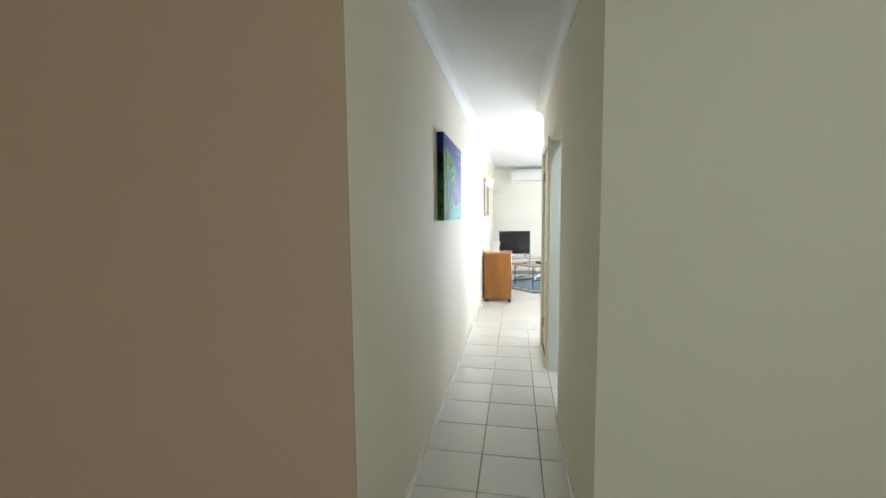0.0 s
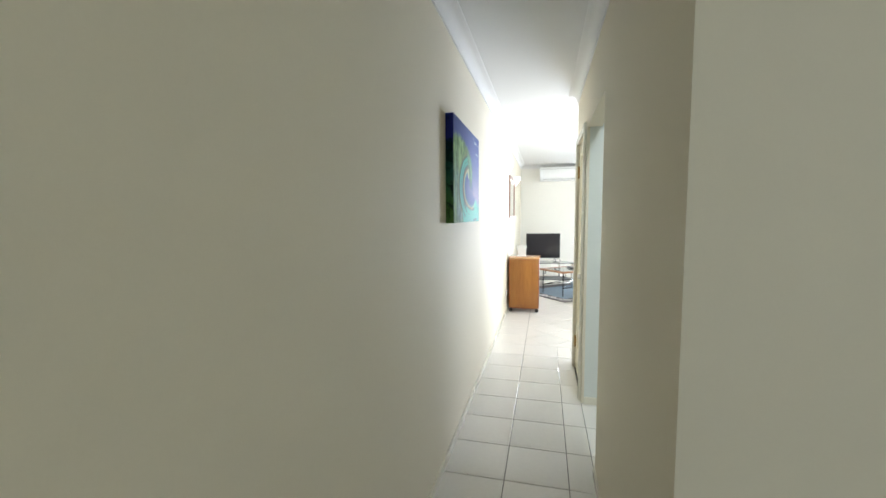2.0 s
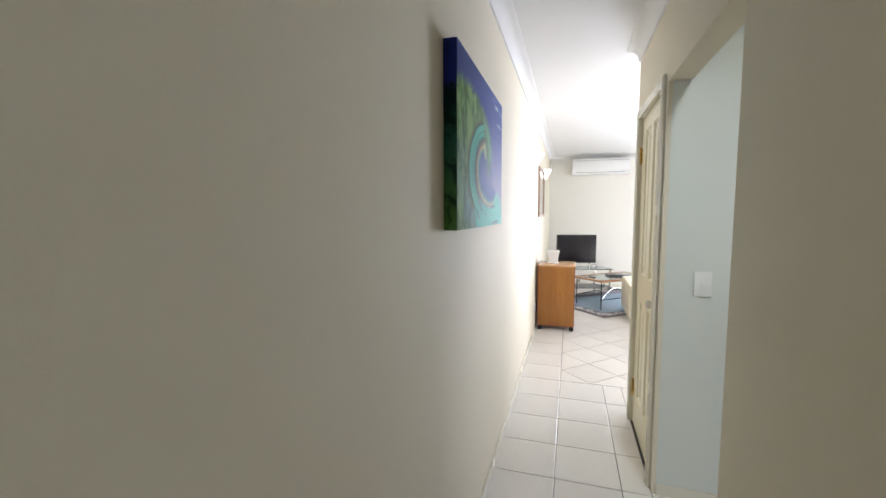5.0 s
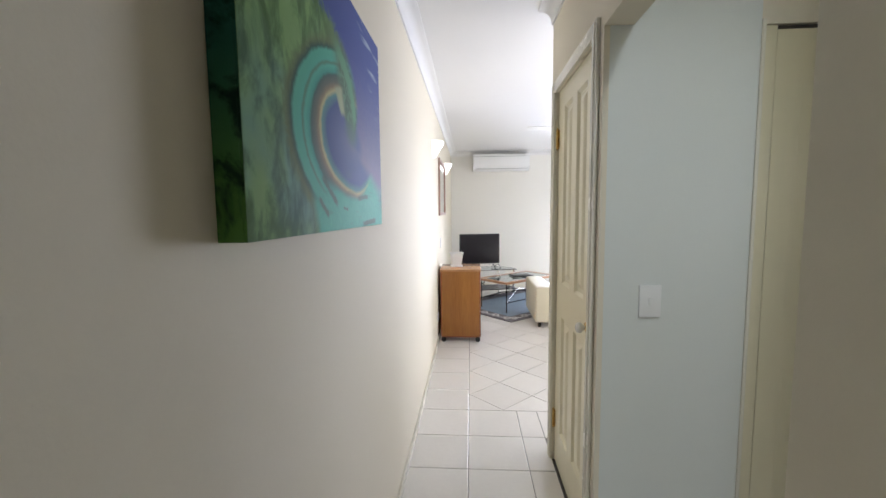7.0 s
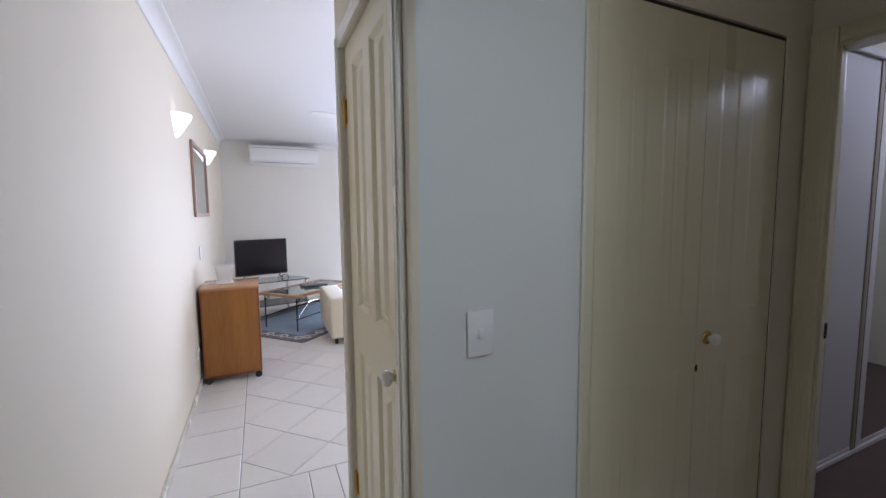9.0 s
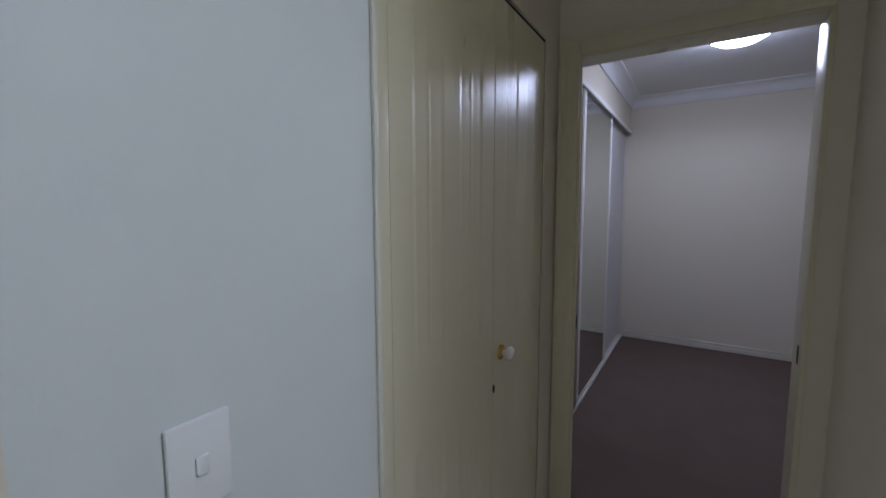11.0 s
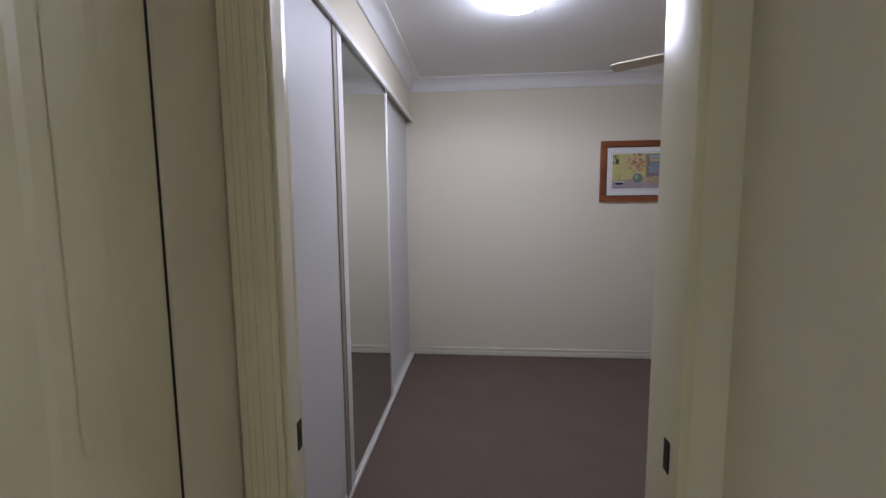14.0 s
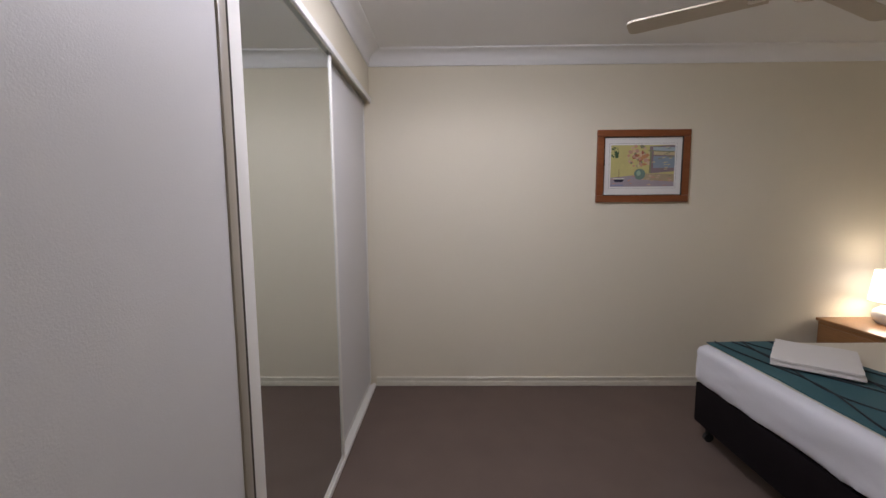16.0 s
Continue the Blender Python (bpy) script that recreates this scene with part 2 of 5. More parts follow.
def painting_surface():
    """A rolling wave in blues and greens, painted over the front and round the sides of a canvas 0.88 by 0.60 m (object space: y along, z up)."""
    m, n, b = nodes_of("wave_painting", 0.70, 0.0, 0.12)
    lk = n.links.new

    def mth(op, a, c=None, third=None):
        q = n.nodes.new("ShaderNodeMath")
        q.operation = op
        for i, v in enumerate((a, c, third)):
            if v is None:
                continue
            if isinstance(v, (int, float)):
                q.inputs[i].default_value = v
            else:
                lk(v, q.inputs[i])
        return q.outputs[0]

    def blend(f, a, c):
        q = n.nodes.new("ShaderNodeMix")
        q.data_type = "RGBA"
        lk(f, q.inputs["Factor"])
        for key, v in (("A", a), ("B", c)):
            if isinstance(v, tuple):
                q.inputs[key].default_value = (*v, 1)
            else:
                lk(v, q.inputs[key])
        return q.outputs["Result"]

    def step(v, lo, hi):
        q = n.nodes.new("ShaderNodeMapRange")
        q.interpolation_type = "SMOOTHSTEP"
        q.inputs["From Min"].default_value, q.inputs["From Max"].default_value = lo, hi
        lk(v, q.inputs["Value"])
        return q.outputs[0]

    at = n.nodes.new("ShaderNodeTexCoord")
    warp = node(n, "ShaderNodeTexNoise", Scale=3.5, Detail=3.0)
    lk(at.outputs["Object"], warp.inputs["Vector"])
    streak = node(n, "ShaderNodeTexNoise", Scale=26.0, Detail=6.0, Distortion=2.0)
    lk(at.outputs["Object"], streak.inputs["Vector"])
    xyz = n.nodes.new("ShaderNodeSeparateXYZ")
    lk(at.outputs["Object"], xyz.inputs[0])
    w = mth("SUBTRACT", warp.outputs["Fac"], 0.5)
    brush = mth("SUBTRACT", streak.outputs["Fac"], 0.5)
    u = mth("SUBTRACT", xyz.outputs["Y"], 0.51)
    v = mth("SUBTRACT", xyz.outputs["Z"], 0.22)
    uu = mth("ADD", mth("MULTIPLY", u, 0.6), mth("MULTIPLY", w, 0.05))
    vv = mth("MULTIPLY_ADD", w, -0.03, v)
    r = mth("SQRT", mth("ADD", mth("MULTIPLY", uu, uu), mth("MULTIPLY", vv, vv)))
    ang = mth("ARCTAN2", vv, uu)

    def line(value, lo, hi, a, c):
        q = n.nodes.new("ShaderNodeMapRange")
        q.inputs["From Min"].default_value, q.inputs["From Max"].default_value = lo, hi
        q.inputs["To Min"].default_value, q.inputs["To Max"].default_value = a, c
        lk(value, q.inputs["Value"])
        return q.outputs[0]

    curl_in = mth("MULTIPLY", w, 0.02)
    curl_out = mth("MULTIPLY", line(ang, -1.3, 0.0, 0.0, -0.045), step(mth("MULTIPLY", ang, -1.0), 0.0, 0.4))
    reach = mth("ADD", mth("ADD", r, mth("ADD", curl_in, curl_out)), mth("MULTIPLY", brush, 0.007))
    ramp = n.nodes.new("ShaderNodeValToRGB")
    cr = ramp.color_ramp
    cr.elements[0].position, cr.elements[0].color = 0.0, (0.17, 0.19, 0.33, 1)
    cr.elements[1].position, cr.elements[1].color = 1.0, (0.17, 0.25, 0.13, 1)
    for p, c in ((0.13, (0.11, 0.14, 0.31)), (0.24, (0.07, 0.11, 0.26)), (0.285, (0.12, 0.28, 0.27)), (0.305, (0.52, 0.49, 0.26)), (0.325, (0.26, 0.23, 0.15)),
                 (0.35, (0.14, 0.16, 0.13)), (0.385, (0.07, 0.13, 0.11)), (0.40, (0.08, 0.34, 0.26)), (0.43, (0.12, 0.47, 0.35)), (0.447, (0.11, 0.25, 0.17)), (0.46, (0.12, 0.46, 0.34)),
                 (0.505, (0.13, 0.48, 0.34)), (0.522, (0.05, 0.11, 0.08)), (0.55, (0.15, 0.20, 0.09)), (0.64, (0.17, 0.28, 0.11)), (0.80, (0.13, 0.25, 0.10))):
        cr.elements.new(p).color = (*c, 1)
    lk(mth("MULTIPLY", reach, 2.5), ramp.inputs[0])
    col = ramp.outputs[0]
    # teal water under the curl
    teal = blend(streak.outputs["Fac"], (0.07, 0.36, 0.27), (0.16, 0.55, 0.40))
    low = mth("MULTIPLY", step(mth("ADD", mth("MULTIPLY", v, -1.0), mth("MULTIPLY", u, 0.25)), 0.05, 0.11), step(mth("ADD", u, mth("MULTIPLY", v, 0.35)), -0.34, -0.29))
    col = blend(mth("MULTIPLY", low, step(r, 0.125, 0.15)), col, teal)
    dashes = node(n, "ShaderNodeTexNoise", Scale=9.0, Detail=2.0)
    dmap = n.nodes.new("ShaderNodeMapping")
    dmap.inputs["Rotation"].default_value, dmap.inputs["Scale"].default_value = (radians(-40), 0, 0), (1, 0.7, 4.5)
    lk(at.outputs["Object"], dmap.inputs["Vector"])
    lk(dmap.outputs[0], dashes.inputs["Vector"])
    col = blend(mth("MULTIPLY", mth("MULTIPLY", low, step(dashes.outputs["Fac"], 0.54, 0.64)), 0.35), col, (0.10, 0.20, 0.14))
    # mottled body of the wave
    dab = node(n, "ShaderNodeTexNoise", Scale=12.0, Detail=5.0, Roughness=0.6, Distortion=0.4)
    bmap = n.nodes.new("ShaderNodeMapping")
    bmap.inputs["Rotation"].default_value, bmap.inputs["Scale"].default_value = (radians(-25), 0, 0), (1, 1.5, 0.85)
    lk(at.outputs["Object"], bmap.inputs["Vector"])
    lk(bmap.outputs[0], dab.inputs["Vector"])
    dabs = step(dab.outputs["Fac"], 0.36, 0.60)
    body = blend(dabs, (0.10, 0.19, 0.07), (0.27, 0.45, 0.18))
    body = blend(step(warp.outputs["Fac"], 0.42, 0.6), body, blend(dabs, (0.08, 0.16, 0.13), (0.20, 0.36, 0.26)))
    col = blend(mth("MULTIPLY", mth("MULTIPLY", step(mth("MULTIPLY", u, -1.0), 0.10, 0.20), step(mth("MULTIPLY_ADD", brush, 0.03, r), 0.212, 0.240)), mth("SUBTRACT", 1.0, low)), col, body)
    # violet and blue behind the crest
    violet = blend(step(mth("ADD", v, mth("MULTIPLY", brush, 0.10)), -0.10, 0.28), (0.24, 0.23, 0.34), (0.07, 0.10, 0.31))
    right = mth("ADD", mth("ADD", mth("MULTIPLY", u, 0.75), mth("MULTIPLY", v, 0.62)), mth("MULTIPLY", brush, 0.03))
    col = blend(mth("MULTIPLY", step(mth("ADD", right, mth("MULTIPLY", w, 0.35)), 0.17, 0.27), mth("SUBTRACT", 1.0, low)), col, violet)
    col = blend(step(mth("ADD", v, mth("MULTIPLY", mth("ADD", brush, w), 0.25)), 0.235, 0.315), col, violet)
    # the lip of the wave hooks over into the eye
    lean = mth("SUBTRACT", ang, mth("MULTIPLY", mth("SUBTRACT", r, 0.066), 4.15))
    aside = mth("MULTIPLY", step(ang, -0.70, -0.30), mth("SUBTRACT", 1.0, step(lean, 0.84, 1.12)))
    col = blend(mth("MULTIPLY", aside, step(r, 0.04, 0.08)), col, violet)
    lip = mth("MULTIPLY", mth("MULTIPLY", step(lean, 0.84, 1.12), mth("SUBTRACT", 1.0, step(ang, 1.75, 2.0))), mth("MULTIPLY", step(mth("MULTIPLY_ADD", brush, 0.03, r), 0.025, 0.065), mth("SUBTRACT", 1.0, step(r, 0.20, 0.26))))
    inner = blend(step(streak.outputs["Fac"], 0.35, 0.65), (0.10, 0.17, 0.12), (0.17, 0.32, 0.20))
    fold = mth("SUBTRACT", 1.0, step(mth("ABSOLUTE", mth("SUBTRACT", lean, 1.16)), 0.05, 0.16))
    col = blend(lip, col, blend(fold, inner, (0.17, 0.36, 0.22)))
    tail = mth("SUBTRACT", 1.0, step(mth("SQRT", mth("ADD", mth("POWER", mth("MULTIPLY", mth("SUBTRACT", u, 0.02), 0.7), 2.0), mth("POWER", mth("SUBTRACT", v, 0.035), 2.0))), 0.015, 0.055))
    col = blend(mth("MULTIPLY", tail, 0.75), col, (0.13, 0.21, 0.17))
    crest = mth("MULTIPLY", mth("MULTIPLY", step(ang, 1.72, 1.90), mth("SUBTRACT", 1.0, step(ang, 2.02, 2.16))), mth("MULTIPLY", step(r, 0.055, 0.075), mth("SUBTRACT", 1.0, step(r, 0.122, 0.138))))
    col = blend(crest, col, (0.42, 0.48, 0.30))
    # loose strokes in the water
    for cy_, cz_, half, turn_, wide in ((0.308, 0.053, 0.036, -0.60, 0.006), (0.350, 0.090, 0.060, -0.55, 0.007), (0.63, 0.085, 0.060, 0.08, 0.006), (0.70, 0.012, 0.085, 0.05, 0.007), (0.46, 0.052, 0.02, -0.1, 0.003)):
        a_, b_ = mth("SUBTRACT", xyz.outputs["Y"], cy_), mth("SUBTRACT", xyz.outputs["Z"], cz_)
        along = mth("ABSOLUTE", mth("ADD", mth("MULTIPLY", a_, math.cos(turn_)), mth("MULTIPLY", b_, math.sin(turn_))))
        across = mth("ABSOLUTE", mth("ADD", mth("MULTIPLY_ADD", brush, 0.012, mth("MULTIPLY", b_, math.cos(turn_))), mth("MULTIPLY", a_, -math.sin(turn_))))
        mark = mth("MULTIPLY", mth("SUBTRACT", 1.0, step(across, wide * 0.6, wide * 1.5)), mth("SUBTRACT", 1.0, step(along, half * 0.7, half * 1.1)))
        col = blend(mth("MULTIPLY", mark, 0.8), col, (0.09, 0.13, 0.10))
    foam = node(n, "ShaderNodeTexNoise", Scale=7.0, Detail=3.0)
    fmap = n.nodes.new("ShaderNodeMapping")
    fmap.inputs["Rotation"].default_value, fmap.inputs["Scale"].default_value = (radians(55), 0, 0), (1, 0.5, 5)
    lk(at.outputs["Object"], fmap.inputs["Vector"])
    lk(fmap.outputs[0], foam.inputs["Vector"])
    col = blend(mth("MULTIPLY", mth("MULTIPLY", step(right, 0.27, 0.36), step(foam.outputs["Fac"], 0.52, 0.66)), 0.75), col, (0.42, 0.50, 0.62))
    # the wrapped side: deep blue above, weed green below
    side = blend(step(xyz.outputs["Z"], 0.02, 0.30), (0.10, 0.24, 0.05), (0.025, 0.12, 0.085))
    side = blend(step(xyz.outputs["Z"], 0.36, 0.47), side, (0.02, 0.03, 0.22))
    side = blend(mth("MULTIPLY", step(dab.outputs["Fac"], 0.44, 0.56), 0.85), side, (0.004, 0.02, 0.016))
    col = blend(mth("LESS_THAN", xyz.outputs["X"], 0.0448), col, side)
    lk(col, b.inputs["Base Color"])
    weave = node(n, "ShaderNodeTexNoise", Scale=380.0)
    lk(at.outputs["Object"], weave.inputs["Vector"])
    bp = node(n, "ShaderNodeBump", Strength=0.12, Distance=0.002)
    lk(weave.outputs["Fac"], bp.inputs["Height"])
    lk(bp.outputs[0], b.inputs["Normal"])
    return m


WAVE = painting_surface()


# ---------------------------------------------------------------- mesh helpers
def bx(bm, x0, x1, y0, y1, z0, z1, bevel=0.0, seg=2):
    made = bmesh.ops.create_cube(bm, size=1, matrix=Matrix.Translation(((x0 + x1) / 2, (y0 + y1) / 2, (z0 + z1) / 2)) @ Matrix.Diagonal((x1 - x0, y1 - y0, z1 - z0, 1)))
    if bevel:
        edges = list({e for v in made["verts"] for e in v.link_edges})
        bmesh.ops.bevel(bm, geom=edges, offset=bevel, segments=seg, profile=0.6, affect="EDGES")
    return bm


def box(*args, **more):
    return bx(bmesh.new(), *args, **more)


def rod(bm, a, b, r0, r1=None, seg=12):
    a, b = Vector(a), Vector(b)
    m = Matrix.Translation((a + b) / 2) @ (b - a).to_track_quat("Z", "Y").to_matrix().to_4x4()
    bmesh.ops.create_cone(bm, cap_ends=True, segments=seg, radius1=r0, radius2=r0 if r1 is None else r1, depth=(b - a).length, matrix=m)
    return bm


def tube(bm, points, r, seg=8):
    pts = [Vector(p) for p in points]
    rings = []
    for i, p in enumerate(pts):
        way = (pts[min(i + 1, len(pts) - 1)] - pts[max(i - 1, 0)]).normalized()
        q = way.to_track_quat("Z", "Y")
        rings.append([bm.verts.new(p + q @ Vector((r * math.cos(a), r * math.sin(a), 0))) for a in (2 * math.pi * k / seg for k in range(seg))])
    for one, two in zip(rings, rings[1:]):
        for k in range(seg):
            bm.faces.new((one[k], one[(k + 1) % seg], two[(k + 1) % seg], two[k]))
    bm.faces.new(rings[0][::-1])
    bm.faces.new(rings[-1])
    return bm


def lathe(bm, profile, seg=32, turn=None, arc=2 * math.pi):
    turn = turn or Matrix.Identity(4)
    closed = arc > 6.28
    count = seg if closed else seg + 1
    rings = [[bm.verts.new(turn @ Vector((r * math.cos(arc * k / seg), r * math.sin(arc * k / seg), z))) for k in range(count)] for r, z in profile]
    for one, two in zip(rings, rings[1:]):
        for k in range(seg):
            bm.faces.new((one[k], one[(k + 1) % count], two[(k + 1) % count], two[k]))
    bmesh.ops.remove_doubles(bm, verts=bm.verts, dist=1e-5)
    return bm


def prism(bm, outline, z0, z1):
    low = [bm.verts.new((x, y, z0)) for x, y in outline]
    top = [bm.verts.new((x, y, z1)) for x, y in outline]
    bm.faces.new(low[::-1])
    bm.faces.new(top)
    for k in range(len(outline)):
        j = (k + 1) % len(outline)
        bm.faces.new((low[k], low[j], top[j], top[k]))
    return bm


def mesh_of(name, bm, material, smooth=False):
    bmesh.ops.recalc_face_normals(bm, faces=bm.faces)
    me = bpy.data.meshes.new(name)
    bm.to_mesh(me)
    bm.free()
    me.materials.append(material)
    if smooth:
        me.shade_smooth()
        me.set_sharp_from_angle(angle=radians(40))
    return me


def structure(name, bm, material, label="", smooth=False):
    return tagged(new(name, mesh_of(name, bm, material, smooth)), label, "", "", "structure")


def thing(name, place, rz=0.0, label="", category="", group="", rx=0.0, ry=0.0):
    ob = new(name)
    ob.empty_display_size = 0.1
    ob.matrix_world = pose(*place, rx, ry, rz)
    return tagged(ob, label, category, group)


def part(name, bm, material, parent, label="", smooth=True, at=None):
    ob = new(name, mesh_of(name, bm, material, smooth))
    ob.parent = parent
    if at is not None:
        ob.matrix_basis = at
    return tagged(ob, label)


# ---------------------------------------------------------------- structure
structure("floor", box(-1.6, XLE + 0.1, -2.3, YL1 + 0.1, -0.12, -0.006), GROUT, "pale ceramic tile floor with dark grout lines")
structure("carpet", box(XB1 - 0.06, XF, YBS, 4.35, -0.006, 0.012), CARPET, "brown cut pile bedroom carpet")
# ceiling pieces leave a hole for the added skylight
bm = box(-1.6, 0.54, -2.3, YL1 + 0.1, H, H + 0.12)
bx(bm, 0.78, XF + 0.1, -2.3, YL1 + 0.1, H, H + 0.12)
bx(bm, 0.54, 0.78, -2.3, 1.60, H, H + 0.12)
bx(bm, 0.54, 0.78, 2.50, YL1 + 0.1, H, H + 0.12)
structure("ceiling", bm, CEIL, "flat white painted plaster ceiling")

structure("wall_west", box(XL - 0.12, XL, 0.385, YL1 + 0.1, 0, H), WALL, "cream satin painted corridor wall")
# only this thin front face is brown; the return behind it is cream
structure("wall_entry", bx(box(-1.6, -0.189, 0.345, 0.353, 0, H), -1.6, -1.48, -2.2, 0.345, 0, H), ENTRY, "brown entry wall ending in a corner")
structure("wall_entry_return", prism(bmesh.new(), [(-1.6, 0.353), (-0.19, 0.353), (-0.265, 0.40), (-1.6, 0.40)], 0, H), WALL, "cream painted end of the entry wall")
bm = box(XR, 1.25, 1.37, 1.47, 0, H)
bx(bm, XR, XR + 0.10, 1.47, YS - 0.10, 0, H)
structure("wall_corridor_east", bm, WALL, "cream painted wall with an outside corner")
# unseen opening, sized to shape the skylight's patch across the lobby
bm = box(XR, 0.42, YS - 0.10, YS, 0, H)
bx(bm, 0.42, 0.77, YS - 0.10, YS, 2.46, H)
bx(bm, 0.77, XB0, YS - 0.10, YS, 0, H)
structure("wall_lobby_south", bm, WALL, "cream painted lobby wall with an unseen opening for added light")
structure("wall_lobby_lintel", box(XR, XR + 0.10, YS, YN, 2.05, H), WALL, "plain lintel over the lobby opening")
structure("wall_lobby_north", box(XR + 0.02, 0.82, YN, YN + 0.08, 0, H), LOBBY, "lobby wall beside the linen cupboard, tinted blue grey for daylight")
bm = box(0.82, 1.79, YN, YN + 0.08, 2.035, H)
bx(bm, 1.79, XB0, YN, YN + 0.08, 0, H)
structure("wall_cupboard_surround", bm, WALL, "cream wall around the linen cupboard")
bm = box(XR, XR + 0.10, YN + 0.08, 3.655, 0, H)
bx(bm, XR, XR + 0.02, YN, YN + 0.08, 0, H)
bx(bm, XR, XR + 0.10, 3.655, 4.33, 2.045, H)
bx(bm, XR, XR + 0.10, 4.33, YL0, 0, H)
structure("wall_corridor_door", bm, WALL, "cream wall around the panelled corridor door")
bm = box(XB0, XB1, YBS, DB0, 0, H)
bx(bm, XB0, XB1, DB0, DB1, DBH, H)
bx(bm, XB0, XB1, DB1, 4.35, 0, H)
structure("wall_bedroom_west", bm, WALL, "cream wall with the bedroom doorway")
structure("wall_bedroom_east", box(XF, XF + 0.12, YBS - 0.1, 4.45, 0, H), WALL, "cream painted bedroom wall")
structure("wall_bedroom_south", box(XB0, XF, YBS - 0.12, YBS, 0, H), WALL, "cream wall behind the bed head")
bm = box(XR + 0.10, XF, 4.35, YL0, 0, H)
structure("wall_living_south", bm, WALL, "plain cream living room wall")
structure("wall_bulkhead", box(XB1, XF, YR - 0.02, YR + 0.10, 2.195, H), WALL, "painted bulkhead above the wardrobe")
# living room's far and window walls
bm = box(XL, 1.36, YL1, YL1 + 0.12, 0, H)
bx(bm, 3.60, XLE, YL1, YL1 + 0.12, 0, H)
bx(bm, 1.36, 3.60, YL1, YL1 + 0.12, 2.00, H)
structure("wall_living_north", bm, LIVING, "white painted living room wall beside a glazed door")
bm = box(XLE, XLE + 0.12, YL0, 5.7, 0, H)
bx(bm, XLE, XLE + 0.12, 8.7, YL1, 0, H)
bx(bm, XLE, XLE + 0.12, 5.7, 8.7, 2.3, H)
bx(bm, XLE, XLE + 0.12, 5.7, 8.7, 0, 0.6)
structure("wall_living_east", bm, LIVING, "living room wall around an added wide window")
# unseen entry behind the start, with openings made for its assumed daylight
bm = box(-1.6, -0.87, -2.3, -2.2, 0, H)
bx(bm, -0.17, XB1, -2.3, -2.2, 0, H)
bx(bm, -0.87, -0.17, -2.3, -2.2, 2.14, H)
structure("wall_entry_south", bm, WALL, "plain entry wall")
bm = box(XB0, XB1, -2.2, -1.1, 0, H)
bx(bm, XB0, XB1, -0.5, YBS - 0.12, 0, H)
bx(bm, XB0, XB1, -1.1, -0.5, 2.25, H)
bx(bm, XB0, XB1, -1.1, -0.5, 0, 1.15)
structure("wall_entry_east", bm, WALL, "unseen entry wall around an assumed window")


def window_unit(name, x0, x1, y0, y1, z0, z1, axis, label):
    w = tagged(new(name), label, "", "", "structure")
    w.matrix_world = pose((x0 + x1) / 2, (y0 + y1) / 2, z0)
    a, c, hgt = (x1 - x0) / 2, (y1 - y0) / 2, z1 - z0
    bm = bmesh.new()
    long_ = c if axis == "y" else a
    for s in (-1, 0, 1):
        k = s * (long_ - 0.03)
        bx(bm, *((-0.03, 0.03, k - 0.03, k + 0.03) if axis == "y" else (k - 0.03, k + 0.03, -0.03, 0.03)), 0, hgt)
    for z in (0, hgt - 0.06):
        for s in (-1, 1):
            e0, e1 = sorted((s * 0.03, s * (long_ - 0.06)))
            bx(bm, *((-0.03, 0.03, e0, e1) if axis == "y" else (e0, e1, -0.03, 0.03)), z, z + 0.06)
    part("window_frame", bm, ALU, w)
    for s in (-1, 1):
        e0, e1 = sorted((s * 0.03, s * (long_ - 0.06)))
        g = part("pane", box(*((-0.004, 0.004, e0, e1) if axis == "y" else (e0, e1, -0.004, 0.004)), 0.06, hgt - 0.06), GLASS, w)
        g.visible_shadow = False
    return w


window_unit("window_1", 1.36, 3.60, YL1 + 0.02, YL1 + 0.12, 0.0, 2.00, "x", "bright aluminium sliding glass door lighting the living room")
# out of view; holds the assumed daylight from the entry's east side
window_unit("unseen_window_2", XB0 + 0.02, XB1, -1.1, -0.5, 1.15, 2.25, "y", "unseen entry window assumed as a daylight source")
# unseen glazed door, added only as a light source
window_unit("added_window_4", -0.87, -0.17, -2.30, -2.22, 0.0, 2.14, "x", "unseen narrow glazed door added to light the entry")
# unseen skylight, added as the lobby's light source
skylight = tagged(new("added_skylight"), "unseen skylight added over the side room to light the lobby", "", "", "structure")
skylight.matrix_world = pose(0.66, 2.05, H + 0.06)
bm = bmesh.new()
for a in ((-0.119, 0.119, -0.45, -0.43), (-0.119, 0.119, 0.43, 0.45), (-0.119, -0.105, -0.429, 0.429), (0.105, 0.119, -0.429, 0.429)):
    bx(bm, *a, 0.0, 0.075)
part("window_frame", bm, ALU, skylight)
part("pane", box(-0.104, 0.104, -0.429, 0.429, 0.05, 0.058), GLASS, skylight).visible_shadow = False
# unseen east window, added to hold the evening-out lamp
window_unit("added_window_3", XLE + 0.02, XLE + 0.12, 5.7, 8.7, 0.6, 2.3, "y", "unseen wide aluminium window added to light the living room")


